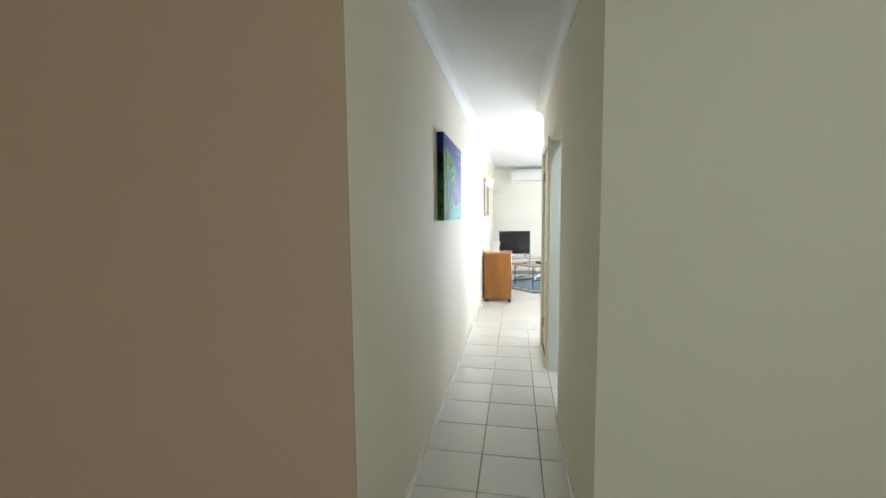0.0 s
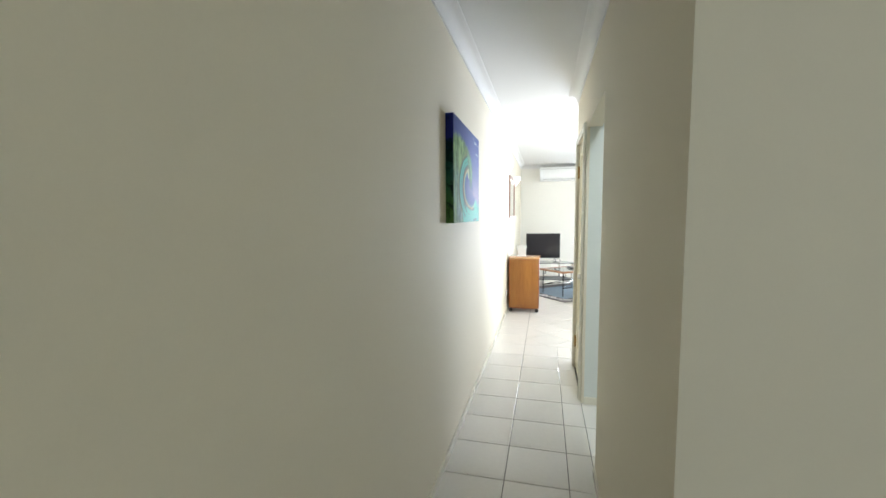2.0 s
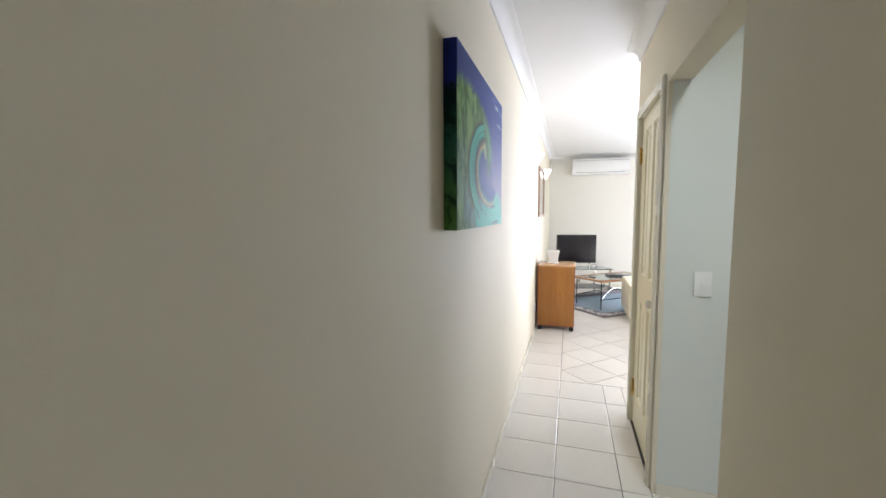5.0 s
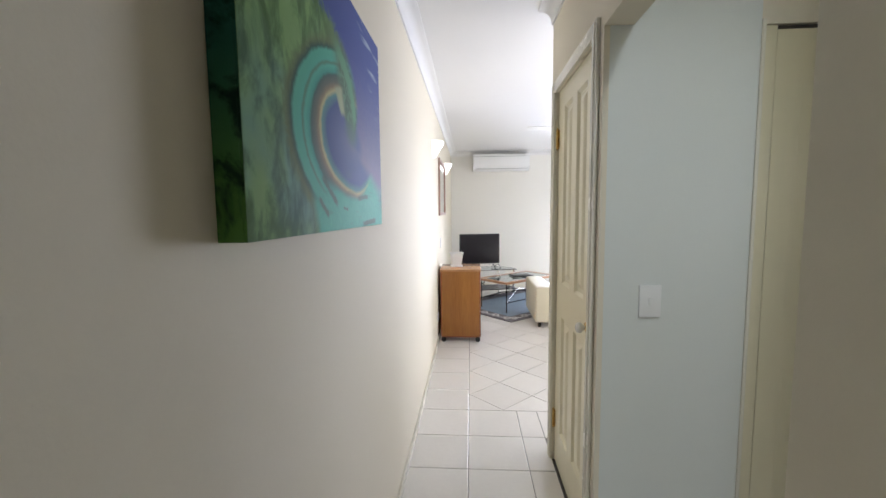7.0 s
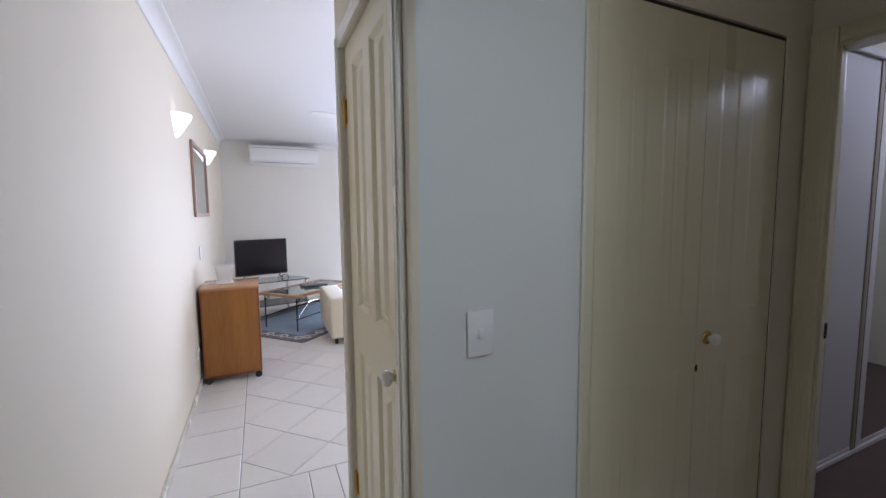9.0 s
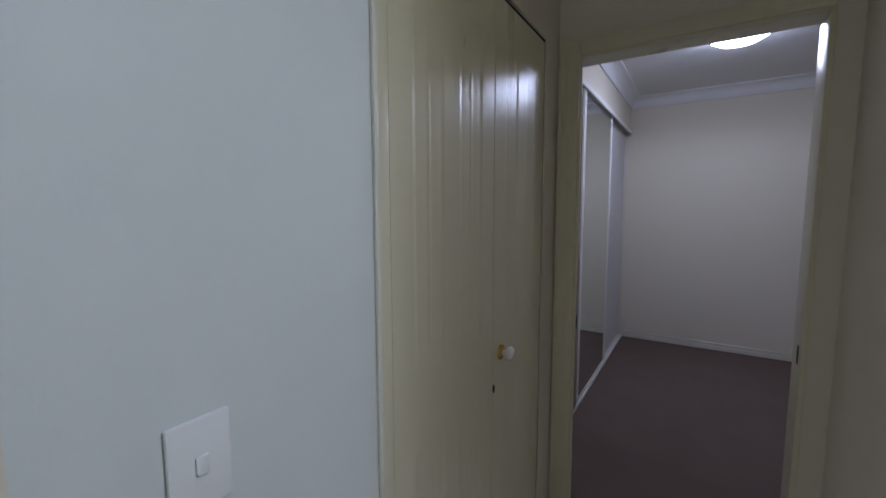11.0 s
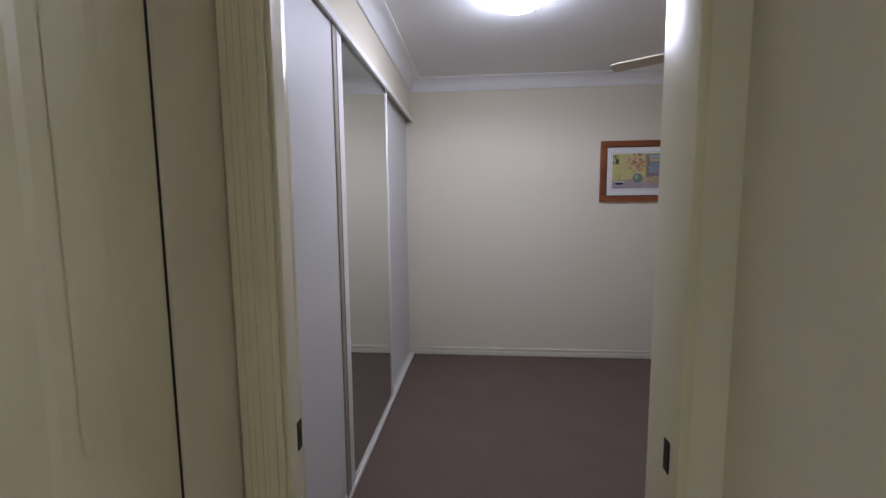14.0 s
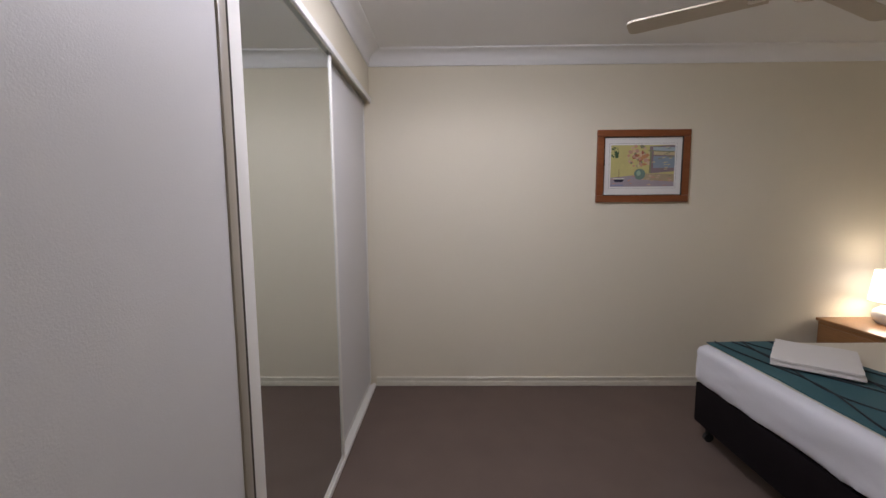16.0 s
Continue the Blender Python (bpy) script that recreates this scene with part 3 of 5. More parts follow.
def cove(name, a, b, inward, size=0.085):
    """A coved cornice from a to b along the top of a wall; inward: the way into the room."""
    a, b, inn = Vector((*a, H)), Vector((*b, H)), Vector((*inward, 0))
    prof = [(0, 0), (size, 0), (size, -0.010), (size - 0.012, -0.014)]
    prof += [(0.012 + (size - 0.026) * (1 - math.sin(q)), -0.014 - (size - 0.028) * (1 - math.cos(q))) for q in (k * math.pi / 16 for k in range(1, 8))]
    prof += [(0.012, -size + 0.012), (0.010, -size), (0, -size)]
    bm = bmesh.new()
    ends = [[bm.verts.new(p + inn * d + Vector((0, 0, z))) for d, z in prof] for p in (a, b)]
    for k in range(len(prof)):
        j = (k + 1) % len(prof)
        bm.faces.new((ends[0][k], ends[0][j], ends[1][j], ends[1][k]))
    bm.faces.new(ends[0])
    bm.faces.new(ends[1][::-1])
    return structure(name, bm, CORNICE, "white coved plaster cornice", True)


cove("trim_cornice", (XL, 0.385), (XL, YL1), (1, 0))
cove("trim_cornice", (XR, 1.37), (XR, YL0), (-1, 0))
cove("trim_cornice", (XL, YL1), (XLE, YL1), (0, -1))
cove("trim_cornice", (XR, YL0), (XLE, YL0), (0, 1))
cove("trim_cornice", (XF, YBS), (XF, YR), (-1, 0), 0.10)
cove("trim_cornice", (XB1, YR - 0.02), (XF, YR - 0.02), (0, -1), 0.10)
cove("trim_cornice", (XB1, YBS), (XB1, YR), (1, 0), 0.10)
cove("trim_cornice", (XB1, YBS), (XF, YBS), (0, 1), 0.10)


def skirting(x0, x1, y0, y1, h=0.07, label="white timber skirting board"):
    bm = box(x0, x1, y0, y1, 0, h)
    top = [e for e in bm.edges if all(v.co.z > h - 0.001 for v in e.verts)]
    bmesh.ops.bevel(bm, geom=top, offset=0.004, segments=2, affect="EDGES")
    return structure("baseboard", bm, TRIM, label, True)


skirting(XL, XL + 0.012, 0.385, YL1, 0.055)
skirting(XR - 0.012, XR, 1.37, YS - 0.001, 0.055)
skirting(XR + 0.02, 0.80, YN - 0.012, YN, 0.055)
skirting(0.77, XB0, YS, YS + 0.012, 0.055)
skirting(XL, XLE, YL1 - 0.012, YL1, 0.07)
for low, high, deep in ((0.012, 0.050, 0.016), (0.050, 0.064, 0.012), (0.064, 0.082, 0.016)):
    structure("baseboard", box(XF - deep, XF, YBS, YR - 0.03, low, high, bevel=0.002), TRIM, "white moulded bedroom skirting board", True)


# ---------------------------------------------------------------- doors
def moulded_panel(bm, x0, x1, z0, z1, deep=0.0035, rim=0.030, field=0.036):
    """A pressed panel in a door face at y = 0: a groove all round and a raised field."""
    def ring(k, y):
        return [bm.verts.new(p) for p in ((x0 + k, y, z0 + k), (x1 - k, y, z0 + k), (x1 - k, y, z1 - k), (x0 + k, y, z1 - k))]
    rings = [ring(0, 0), ring(rim * 0.45, deep), ring(rim, deep), ring(rim + field * 0.7, 0.002), ring(rim + field, 0.001)]
    for one, two in zip(rings, rings[1:]):
        for k in range(4):
            bm.faces.new((one[k], one[(k + 1) % 4], two[(k + 1) % 4], two[k]))
    bm.faces.new(rings[-1])
    return bm


def door_leaf(parent, name, x0, x1, z0, z1, panels, material, thick=0.036, label="", deep=0.0035):
    """A leaf whose front lies at y = 0 and faces -y, with its pressed panels as parts."""
    xs = sorted({x0, x1, *[p[0] for p in panels], *[p[1] for p in panels]})
    zs = sorted({z0, z1, *[p[2] for p in panels], *[p[3] for p in panels]})
    bm = bmesh.new()
    for i in range(len(xs) - 1):
        for k in range(len(zs) - 1):
            mid = ((xs[i] + xs[i + 1]) / 2, (zs[k] + zs[k + 1]) / 2)
            if any(p[0] < mid[0] < p[1] and p[2] < mid[1] < p[3] for p in panels):
                continue
            bm.faces.new([bm.verts.new(c) for c in ((xs[i], 0, zs[k]), (xs[i + 1], 0, zs[k]), (xs[i + 1], 0, zs[k + 1]), (xs[i], 0, zs[k + 1]))])
    bx(bm, x0, x1, 0.016, thick, z0, z1)
    for a, c in ((x0, x0 + 0.0005), (x1 - 0.0005, x1)):
        bx(bm, a, c, 0.0, 0.016, z0, z1)
    bx(bm, x0, x1, 0.0, 0.016, z1 - 0.0005, z1)
    bmesh.ops.remove_doubles(bm, verts=bm.verts, dist=1e-5)
    leaf = part(name, bm, material, parent, label, False)
    for p in panels:
        part("panel", moulded_panel(bmesh.new(), *p, deep), material, leaf, "", False)
    return leaf


def ceramic_knob(parent, x, z, y=0.0):
    turn = Matrix.Translation((x, y, z)) @ Matrix.Rotation(radians(90), 4, "X")
    knob = part("door_knob", lathe(bmesh.new(), [(0, 0.047), (0.012, 0.046), (0.0195, 0.041), (0.0225, 0.032), (0.0195, 0.023), (0.011, 0.017), (0.010, 0.010)], 28, turn), CERAMIC, parent, "white ceramic door knob")
    part("rosette", lathe(bmesh.new(), [(0.0, 0.012), (0.012, 0.012), (0.014, 0.008), (0.021, 0.006), (0.0245, 0.003), (0.025, 0.0)], 28, turn), BRASS, knob, "round brass rosette")


def hinge(parent, x, z, y=0.0):
    bm = rod(bmesh.new(), (x, y - 0.007, z - 0.05), (x, y - 0.007, z + 0.05), 0.007)
    bx(bm, x - 0.003, x + 0.022, y - 0.002, y + 0.002, z - 0.048, z + 0.048)
    for k in (-0.054, 0.054):
        rod(bm, (x, y - 0.007, z + k - 0.004), (x, y - 0.007, z + k + 0.004), 0.005)
    part("hinge", bm, BRASS, parent, "worn brass butt hinge")


# corridor door; its local x runs back along the corridor
d1 = tagged(new("door_1"), "closed cream four-panel door with a white knob", "", "", "structure")
d1.matrix_world = pose(XR + 0.012, 4.33, 0, 0, 0, -90)
W1 = 4.33 - 3.655
door_leaf(d1, "door_leaf", 0.004, W1 - 0.004, 0.01, 2.04,
          [(0.13, 0.29, 1.045, 1.945), (0.375, 0.535, 1.045, 1.945), (0.13, 0.29, 0.22, 0.865), (0.375, 0.535, 0.22, 0.865)], DOOR, deep=0.012)
ceramic_knob(d1, W1 - 0.075, 0.945)
hinge(d1, 0.0, 1.80)
hinge(d1, 0.0, 0.25)


def architrave(parent, x0, x1, z0, z1, upright):
    """A moulded timber strip on a wall whose face is at y = 0 and faces -y."""
    bm = box(x0, x1, -0.016, -0.0005, z0, z1, bevel=0.004)
    if upright:
        m = (x0 + x1) / 2
        bx(bm, m - 0.012, m + 0.012, -0.020, -0.0155, z0 + 0.01, z1 - 0.01, bevel=0.002)
    return part("architrave", bm, TRIM, parent)


a1 = tagged(new("trim_door_architrave"), "cream moulded architrave round the corridor door", "", "", "structure")
a1.matrix_world = pose(XR, 4.33, 0, 0, 0, -90)
architrave(a1, -0.055, 0.0, 0, 2.095, True)
architrave(a1, W1, W1 + 0.055, 0, 2.095, True)
architrave(a1, 0.0005, W1 - 0.0005, 2.042, 2.095, False)

# linen cupboard doors
cup = tagged(new("door_2"), "closed pair of cream panelled linen cupboard doors", "", "", "structure")
cup.matrix_world = pose(0.81, YN + 0.004, 0)
for a, c in ((0.0645, 0.5435), (0.5452, 0.9722)):
    m0 = (a + c) / 2
    sets = []
    for p, q in ((a + 0.076, m0 - 0.035), (m0 + 0.035, c - 0.076)):
        sets += [(p, q, 1.035, 1.885), (p, q, 0.20, 0.845)]
    door_leaf(cup, "door_leaf", a, c, 0.012, 2.018, sets, DOOR, deep=0.0017)
ceramic_knob(cup, 0.602, 0.950)
part("keyhole", lathe(bmesh.new(), [(0.0, 0.003), (0.006, 0.003), (0.007, 0.0)], 14, Matrix.Translation((0.551, 0, 0.846)) @ Matrix.Rotation(radians(90), 4, "X") @ Matrix.Diagonal((0.8, 2.0, 1, 1))), BRONZE, cup, "small dark keyhole plate")
# dark backing and strips stand in for shade round the leaves
part("rebate_shade", bx(bx(box(0.062, 0.98, 0.045, 0.07, 0.0, 2.031), 0.9727, 0.9797, 0.0015, 0.0445, 0.012, 2.031), 0.0645, 0.969, 0.003, 0.0445, 2.0195, 2.031), GAP, cup, "dark strips painted as shade round the cupboard doors")
part("frame_stile", box(0.0105, 0.0625, -0.002, 0.044, 0.0, 2.031, bevel=0.002), DOOR, cup)
part("edge_bead", box(0.0085, 0.0205, -0.013, -0.0045, 0.0, 2.05, bevel=0.003), TRIM, cup)

# bedroom doorway lining
lin = tagged(new("trim_bedroom_door_lining"), "cream enamel lining of the open bedroom doorway", "", "", "structure")
lin.matrix_world = pose(0, 0, 0)
JN, GX = 3.470, XB1 - 0.048              # north jamb's near edge; a shadow groove parts it from the rebated bedroom side
part("jamb", box(XB0 - 0.006, XB1 + 0.006, DB0, DB0 + 0.018, 0.0, DBH - 0.018, bevel=0.003), DOOR, lin)
part("jamb", prism(bmesh.new(), [(XB0 - 0.006, JN + 0.003), (XB0 - 0.003, JN), (GX - 0.002, 3.486), (GX, 3.488), (GX, DB1), (XB0 - 0.006, DB1)], 0.0, DBH - 0.018), DOOR, lin)
# solid dark strip painted as the groove's shade
part("groove", box(GX + 0.0005, GX + 0.0215, 3.499, DB1, 0.0, DBH - 0.018), GAP, lin, "dark strip painted as the groove's shadow")
part("jamb_rebate", box(GX + 0.022, XB1 + 0.006, 3.503, DB1, 0.0, DBH - 0.018, bevel=0.003), DOOR, lin)
part("head_jamb", box(XB0 - 0.006, XB1 - 0.058, DB0, DB1, DBH - 0.018, DBH, bevel=0.003), DOOR, lin)
part("head_groove_shade", box(XB1 - 0.0575, XB1 - 0.0505, DB0, DB1, DBH - 0.010, DBH), GAP, lin)
part("head_rebate", box(XB1 - 0.050, XB1 + 0.006, DB0, DB1, DBH - 0.012, DBH, bevel=0.003), DOOR, lin)
y0, y1 = JN + 0.008, YN - 0.003
bm = box(XB0 - 0.018, XB0 - 0.0062, y0, y1, 0, DBH + 0.05, bevel=0.004)
for a, c, out in ((0.012, 0.030, 0.0198), (0.040, 0.054, 0.0192), (0.066, 0.080, 0.0205)):
    bx(bm, XB0 - out, XB0 - 0.0178, y0 + a, y0 + c, 0.0, DBH + 0.04, bevel=0.002)
part("architrave", bm, DOOR, lin)
part("architrave", box(XB0 - 0.018, XB0 - 0.0062, DB0 + 0.0085, JN + 0.0055, DBH - 0.008, DBH + 0.05, bevel=0.004), DOOR, lin)
for y, s, x in ((3.4815, -1, XB0 + 0.046), (DB0 + 0.018, 1, XB0 + 0.026)):
    y0, y1 = sorted((y + s * 0.0003, y + s * 0.002))
    plate = part("strike_plate", box(x, x + 0.021, y0, y1, 0.888, 0.950, bevel=0.0004), BRONZE, lin, "small dark strike plate")
    y2, y3 = sorted((y + s * 0.0021, y + s * 0.0026))
    part("latch_hole", box(x + 0.006, x + 0.015, y2, y3, 0.903, 0.935), GAP, plate)


# ---------------------------------------------------------------- corridor things
canvas = thing("canvas_painting", (XL, 2.628, 1.38), 0, "unframed canvas painting of a rolling green and blue wave", "painting")
part("stretched_canvas", box(0.0400, 0.046, 0, 0.875, 0, 0.60, bevel=0.0015), WAVE, canvas)
for y0, y1, z0, z1 in ((0, 0.006, 0, 0.60), (0.869, 0.875, 0, 0.60), (0.0061, 0.8689, 0, 0.006), (0.0061, 0.8689, 0.594, 0.60)):
    part("wrapped_edge", box(0.001, 0.0399, y0, y1, z0, z1, bevel=0.001), WAVE, canvas, "painted canvas wrapped round the stretcher")
for y0, y1, z0, z1 in ((0.008, 0.046, 0.008, 0.592), (0.829, 0.867, 0.008, 0.592), (0.0465, 0.8285, 0.008, 0.046), (0.0465, 0.8285, 0.554, 0.592)):
    part("stretcher_bar", box(0.001, 0.0395, y0, y1, z0, z1, bevel=0.001), PINE, canvas, "pine stretcher bar")


def rocker_plate(name, place, rz, label):
    """Switch plate whose back lies on the wall at local y = 0 and faces -y."""
    t = thing(name, place, rz, label, "switch")
    bm = box(-0.038, 0.038, -0.009, -0.0005, -0.059, 0.059, bevel=0.003)
    part("plate", bm, PLASTIC, t)
    part("rocker", box(-0.008, 0.008, -0.0135, -0.0088, -0.012, 0.012, bevel=0.002), PLASTIC, t)
    return t


rocker_plate("light_switch", (0.487, YN, 1.093), 0, "white plastic single light switch on the lobby wall")
rocker_plate("light_switch", (XL, 6.86, 1.06), 90, "white plastic light switch on the living room wall")
out = thing("power_outlet", (XL, 6.355, 0.30), 90, "white plastic power outlet low on the wall", "outlet")
part("plate", box(-0.058, 0.058, -0.010, -0.0005, -0.036, 0.036, bevel=0.003), PLASTIC, out)
for x in (-0.03, 0.03):
    part("rocker", box(x - 0.007, x + 0.007, -0.014, -0.0098, 0.008, 0.026, bevel=0.002), PLASTIC, out)


def sconce(place):
    t = thing("wall_sconce", place, 0, "lit white glass scallop wall sconce", "wall lamp", "wall sconces")
    # half a flared bowl against the wall, open above
    prof = [(0.012, 0.0), (0.030, 0.012), (0.052, 0.045), (0.075, 0.085), (0.098, 0.118), (0.108, 0.150), (0.103, 0.150), (0.092, 0.118), (0.070, 0.088), (0.046, 0.048), (0.026, 0.018), (0.010, 0.006)]
    shade = part("shade", lathe(bmesh.new(), prof, 28, Matrix.Rotation(radians(-90), 4, "Z"), math.pi), SCONCE_GLASS, t, "glowing frosted glass bowl")
    part("back_plate", box(0.0005, 0.010, -0.045, 0.045, 0.02, 0.135, bevel=0.003), PLASTIC, t)
    part("cap", bx(lathe(bmesh.new(), [(0.0, 0.165), (0.014, 0.163), (0.016, 0.152), (0.010, 0.148)], 16, Matrix.Translation((0.018, 0, 0))), 0.001, 0.018, -0.006, 0.006, 0.150, 0.162), GREY, t, "small grey metal cap")
    return t


sconce((XL, 6.02, 1.935))
sconce((XL, 7.83, 1.935))

mir = thing("wall_mirror", (XL, 6.66, 1.38), 0, "wall mirror in a thin brown timber frame", "mirror")
for y0, y1, z0, z1 in ((0, 0.035, 0, 0.645), (0.945, 0.98, 0, 0.645), (0.0352, 0.9448, 0, 0.035), (0.0352, 0.9448, 0.61, 0.645)):
    part("frame_side", box(0.001, 0.022, y0, y1, z0, z1, bevel=0.003), MIRROR_WOOD, mir)
part("mirror_glass", box(0.004, 0.010, 0.034, 0.946, 0.034, 0.611), MIRROR, mir)

# ---------------------------------------------------------------- living room
cab = thing("rolling_cabinet", (-0.268, 6.66, 0), 0, "orange brown timber cabinet on black castors", "cabinet")
cx, cy = 0.217, 0.235
part("body", box(-cx + 0.004, cx - 0.004, -cy + 0.006, cy, 0.062, 0.775, bevel=0.002), CABINET, cab)
for x in (-cx, cx - 0.012):
    part("side_edge", box(x, x + 0.012, -cy - 0.002, cy, 0.056, 0.776, bevel=0.002), FRAME_WOOD, cab, "darker timber edge strip")
part("top", box(-cx - 0.006, cx + 0.006, -cy - 0.008, cy + 0.004, 0.776, 0.800, bevel=0.004), CABINET_TOP, cab, "lighter polished timber top")
part("plinth", box(-cx + 0.0125, cx - 0.0125, -cy - 0.001, cy - 0.004, 0.050, 0.0615, bevel=0.001), FRAME_WOOD, cab)
for x in (-cx + 0.030, cx - 0.030):
    for y in (-cy + 0.014, cy - 0.05):
        c = part("castor", rod(rod(rod(bmesh.new(), (x, y - 0.017, 0.027), (x, y - 0.004, 0.027), 0.027, seg=20), (x, y + 0.004, 0.027), (x, y + 0.017, 0.027), 0.027, seg=20), (x, y, 0.03), (x, y, 0.0495), 0.008), RUBBER, cab, "black twin wheel castor")
        part("castor_fork", box(x - 0.020, x + 0.020, y - 0.0035, y + 0.0035, 0.020, 0.048, bevel=0.002), STEEL, c)

pot = thing("planter_pot", (-0.318, 6.70, 0.80), 8, "square white plastic planter with its saucer", "planter")
bm = bmesh.new()
rings = []
for w, z in ((0.050, 0.012), (0.068, 0.140), (0.074, 0.142), (0.074, 0.158), (0.066, 0.158), (0.064, 0.140), (0.046, 0.020)):
    rings.append([bm.verts.new((sx * w, sy * w, z)) for sx, sy in ((-1, -1), (1, -1), (1, 1), (-1, 1))])
for one, two in zip(rings, rings[1:]):
    for k in range(4):
        bm.faces.new((one[k], one[(k + 1) % 4], two[(k + 1) % 4], two[k]))
bm.faces.new(rings[0][::-1])
bm.faces.new(rings[-1])
bmesh.ops.bevel(bm, geom=[e for e in bm.edges if abs(e.verts[0].co.z - e.verts[1].co.z) > 0.05], offset=0.006, segments=3, affect="EDGES")
part("pot", bm, PLASTIC, pot)
part("saucer", box(-0.066, 0.066, -0.066, 0.066, 0.0, 0.0115, bevel=0.004), PLASTIC, pot)

# television on a glass stand
stand = thing("television_stand", (0.10, 8.80, 0), 14, "low glass television stand with steel legs", "TV stand")
for z, m, lab in ((0.150, SHELF_GLASS, "dark lower glass shelf"), (0.470, SHELF_GLASS, "")):
    bm = prism(bmesh.new(), [(-0.46, -0.20), (0.46, -0.20), (0.46, 0.02), (0.30, 0.24), (-0.30, 0.24), (-0.46, 0.02)], z, z + 0.010)
    part("glass_shelf", bm, BLACK if z < 0.3 else m, stand, lab)
for x, y in ((-0.42, -0.16), (0.42, -0.16), (-0.27, 0.19), (0.27, 0.19)):
    leg = part("leg", rod(bmesh.new(), (x, y, 0), (x, y, 0.469), 0.018, seg=18), STEEL, stand, "polished steel leg")
tv = thing("television", (-0.01, 8.74, 0.481), 14, "black flat television switched off", "television")
part("panel", box(-0.335, 0.335, -0.018, 0.022, 0.085, 0.575, bevel=0.004), BLACK, tv)
part("screen", box(-0.322, 0.322, -0.0205, -0.0185, 0.103, 0.562), SCREEN, tv, "dark glossy screen")
part("back_housing", box(-0.20, 0.20, 0.0225, 0.055, 0.11, 0.40, bevel=0.01), BLACK, tv)
for s in (-1, 1):
    part("foot", tube(bmesh.new(), [(s * 0.24, -0.10, 0.006), (s * 0.23, 0.0, 0.080), (s * 0.24, 0.10, 0.006)], 0.006), BLACK, tv)
cb = thing("cable", (0.27, 8.62, 0.481), 0, "loop of black cable hanging by the television", "cable")
part("cord", tube(bmesh.new(), [(0.0 + 0.05 * math.cos(a) + 0.02 * a / 6, 0.02 * math.sin(a), 0.045 + 0.040 * math.sin(a)) for a in (k * 0.3 - 2.6 for k in range(22))], 0.005), BLACK, cb)

# rug, set slantwise
rug = thing("area_rug", (0.355, 7.21, 0), 42, "blue rug with a grey border and white scrolls", "rug")
part("field", box(0.19, 1.75, 0.19, 1.15, 0.001, 0.011, bevel=0.003), RUG, rug)
bm = bmesh.new()
for a in ((0, 1.94, 0, 0.1895), (0, 1.94, 1.1505, 1.34), (0, 0.1895, 0.19, 1.15), (1.7505, 1.94, 0.19, 1.15)):
    bx(bm, *a, 0.001, 0.010)
part("border", bm, RUG_BORDER, rug, "grey woven border")
bm = bmesh.new()
for k in range(9):
    for along in (0, 1):
        o = 0.16 + 0.21 * k
        if along and o > 1.2:
            continue
        pts = [(o + 0.055 * math.cos(q) * (1 - q / 9), 0.095 + 0.045 * math.sin(q), 0.0115) for q in (j * 0.42 for j in range(16))] + [(o + 0.12, 0.06, 0.0115), (o + 0.18, 0.10, 0.0115)]
        tube(bm, [(p[1], p[0], p[2]) for p in pts] if along else pts, 0.009, 5)
part("scrolls", bm, RUG_WHITE, rug, "white scroll pattern")

# coffee table, slantwise on the rug
tab = thing("coffee_table", (0.335, 7.60, 0.011), 42, "coffee table with glass top and scrolled black iron legs", "coffee table")
TL, TW, TH = 1.10, 0.60, 0.435
for a in ((0, TL, 0, 0.06), (0, TL, TW - 0.06, TW), (0, 0.06, 0.0602, TW - 0.0602), (TL - 0.06, TL, 0.0602, TW - 0.0602)):
    part("top_rail", box(*a, TH - 0.03, TH, bevel=0.005), TABLE_WOOD, tab, "brown timber edge")
part("glass_top", box(0.058, TL - 0.058, 0.058, TW - 0.058, TH - 0.010, TH - 0.003), SHELF_GLASS, tab, "clear glass inset")
for x in (0.05, TL - 0.05):
    for y in (0.05, TW - 0.05):
        leg = part("leg", rod(bmesh.new(), (x, y, 0), (x, y, TH - 0.03), 0.008), IRON, tab, "black wrought iron leg")
        for z in (0.14, 0.35):
            bm = bmesh.new()
            bmesh.ops.create_uvsphere(bm, u_segments=10, v_segments=6, radius=0.014, matrix=Matrix.Translation((x, y, z)))
            part("knuckle", bm, IRON, leg)
        s = 1 if x < 0.5 else -1
        part("scroll", tube(bmesh.new(), [(x + s * (0.045 + 0.030 * math.cos(q) * (1 - q / 12)), y, 0.355 + 0.030 * math.sin(q)) for q in (math.pi + j * 0.5 for j in range(14))], 0.004, 6), IRON, leg)
for y in (0.05, TW - 0.05):
    part("side_bar", rod(bmesh.new(), (0.05, y, 0.14), (TL - 0.05, y, 0.14), 0.006), IRON, tab)
part("cross_brace", tube(bmesh.new(), [(0.05, 0.05, 0.14), (0.3, 0.18, 0.20), (TL / 2, TW / 2, 0.24), (0.8, 0.42, 0.20), (TL - 0.05, TW - 0.05, 0.14)], 0.004), STEEL, tab, "pale diagonal brace")
part("cross_brace", tube(bmesh.new(), [(0.05, TW - 0.05, 0.14), (0.3, 0.42, 0.20), (TL / 2, TW / 2, 0.225), (0.8, 0.18, 0.20), (TL - 0.05, 0.05, 0.14)], 0.007), IRON, tab)
lap = thing("folder", (0.60, 8.22, TH + 0.0115), 15, "closed black folder lying on the coffee table", "folder")
part("cover", box(-0.15, 0.15, -0.11, 0.11, 0.0, 0.010, bevel=0.003), BLACK, lap)
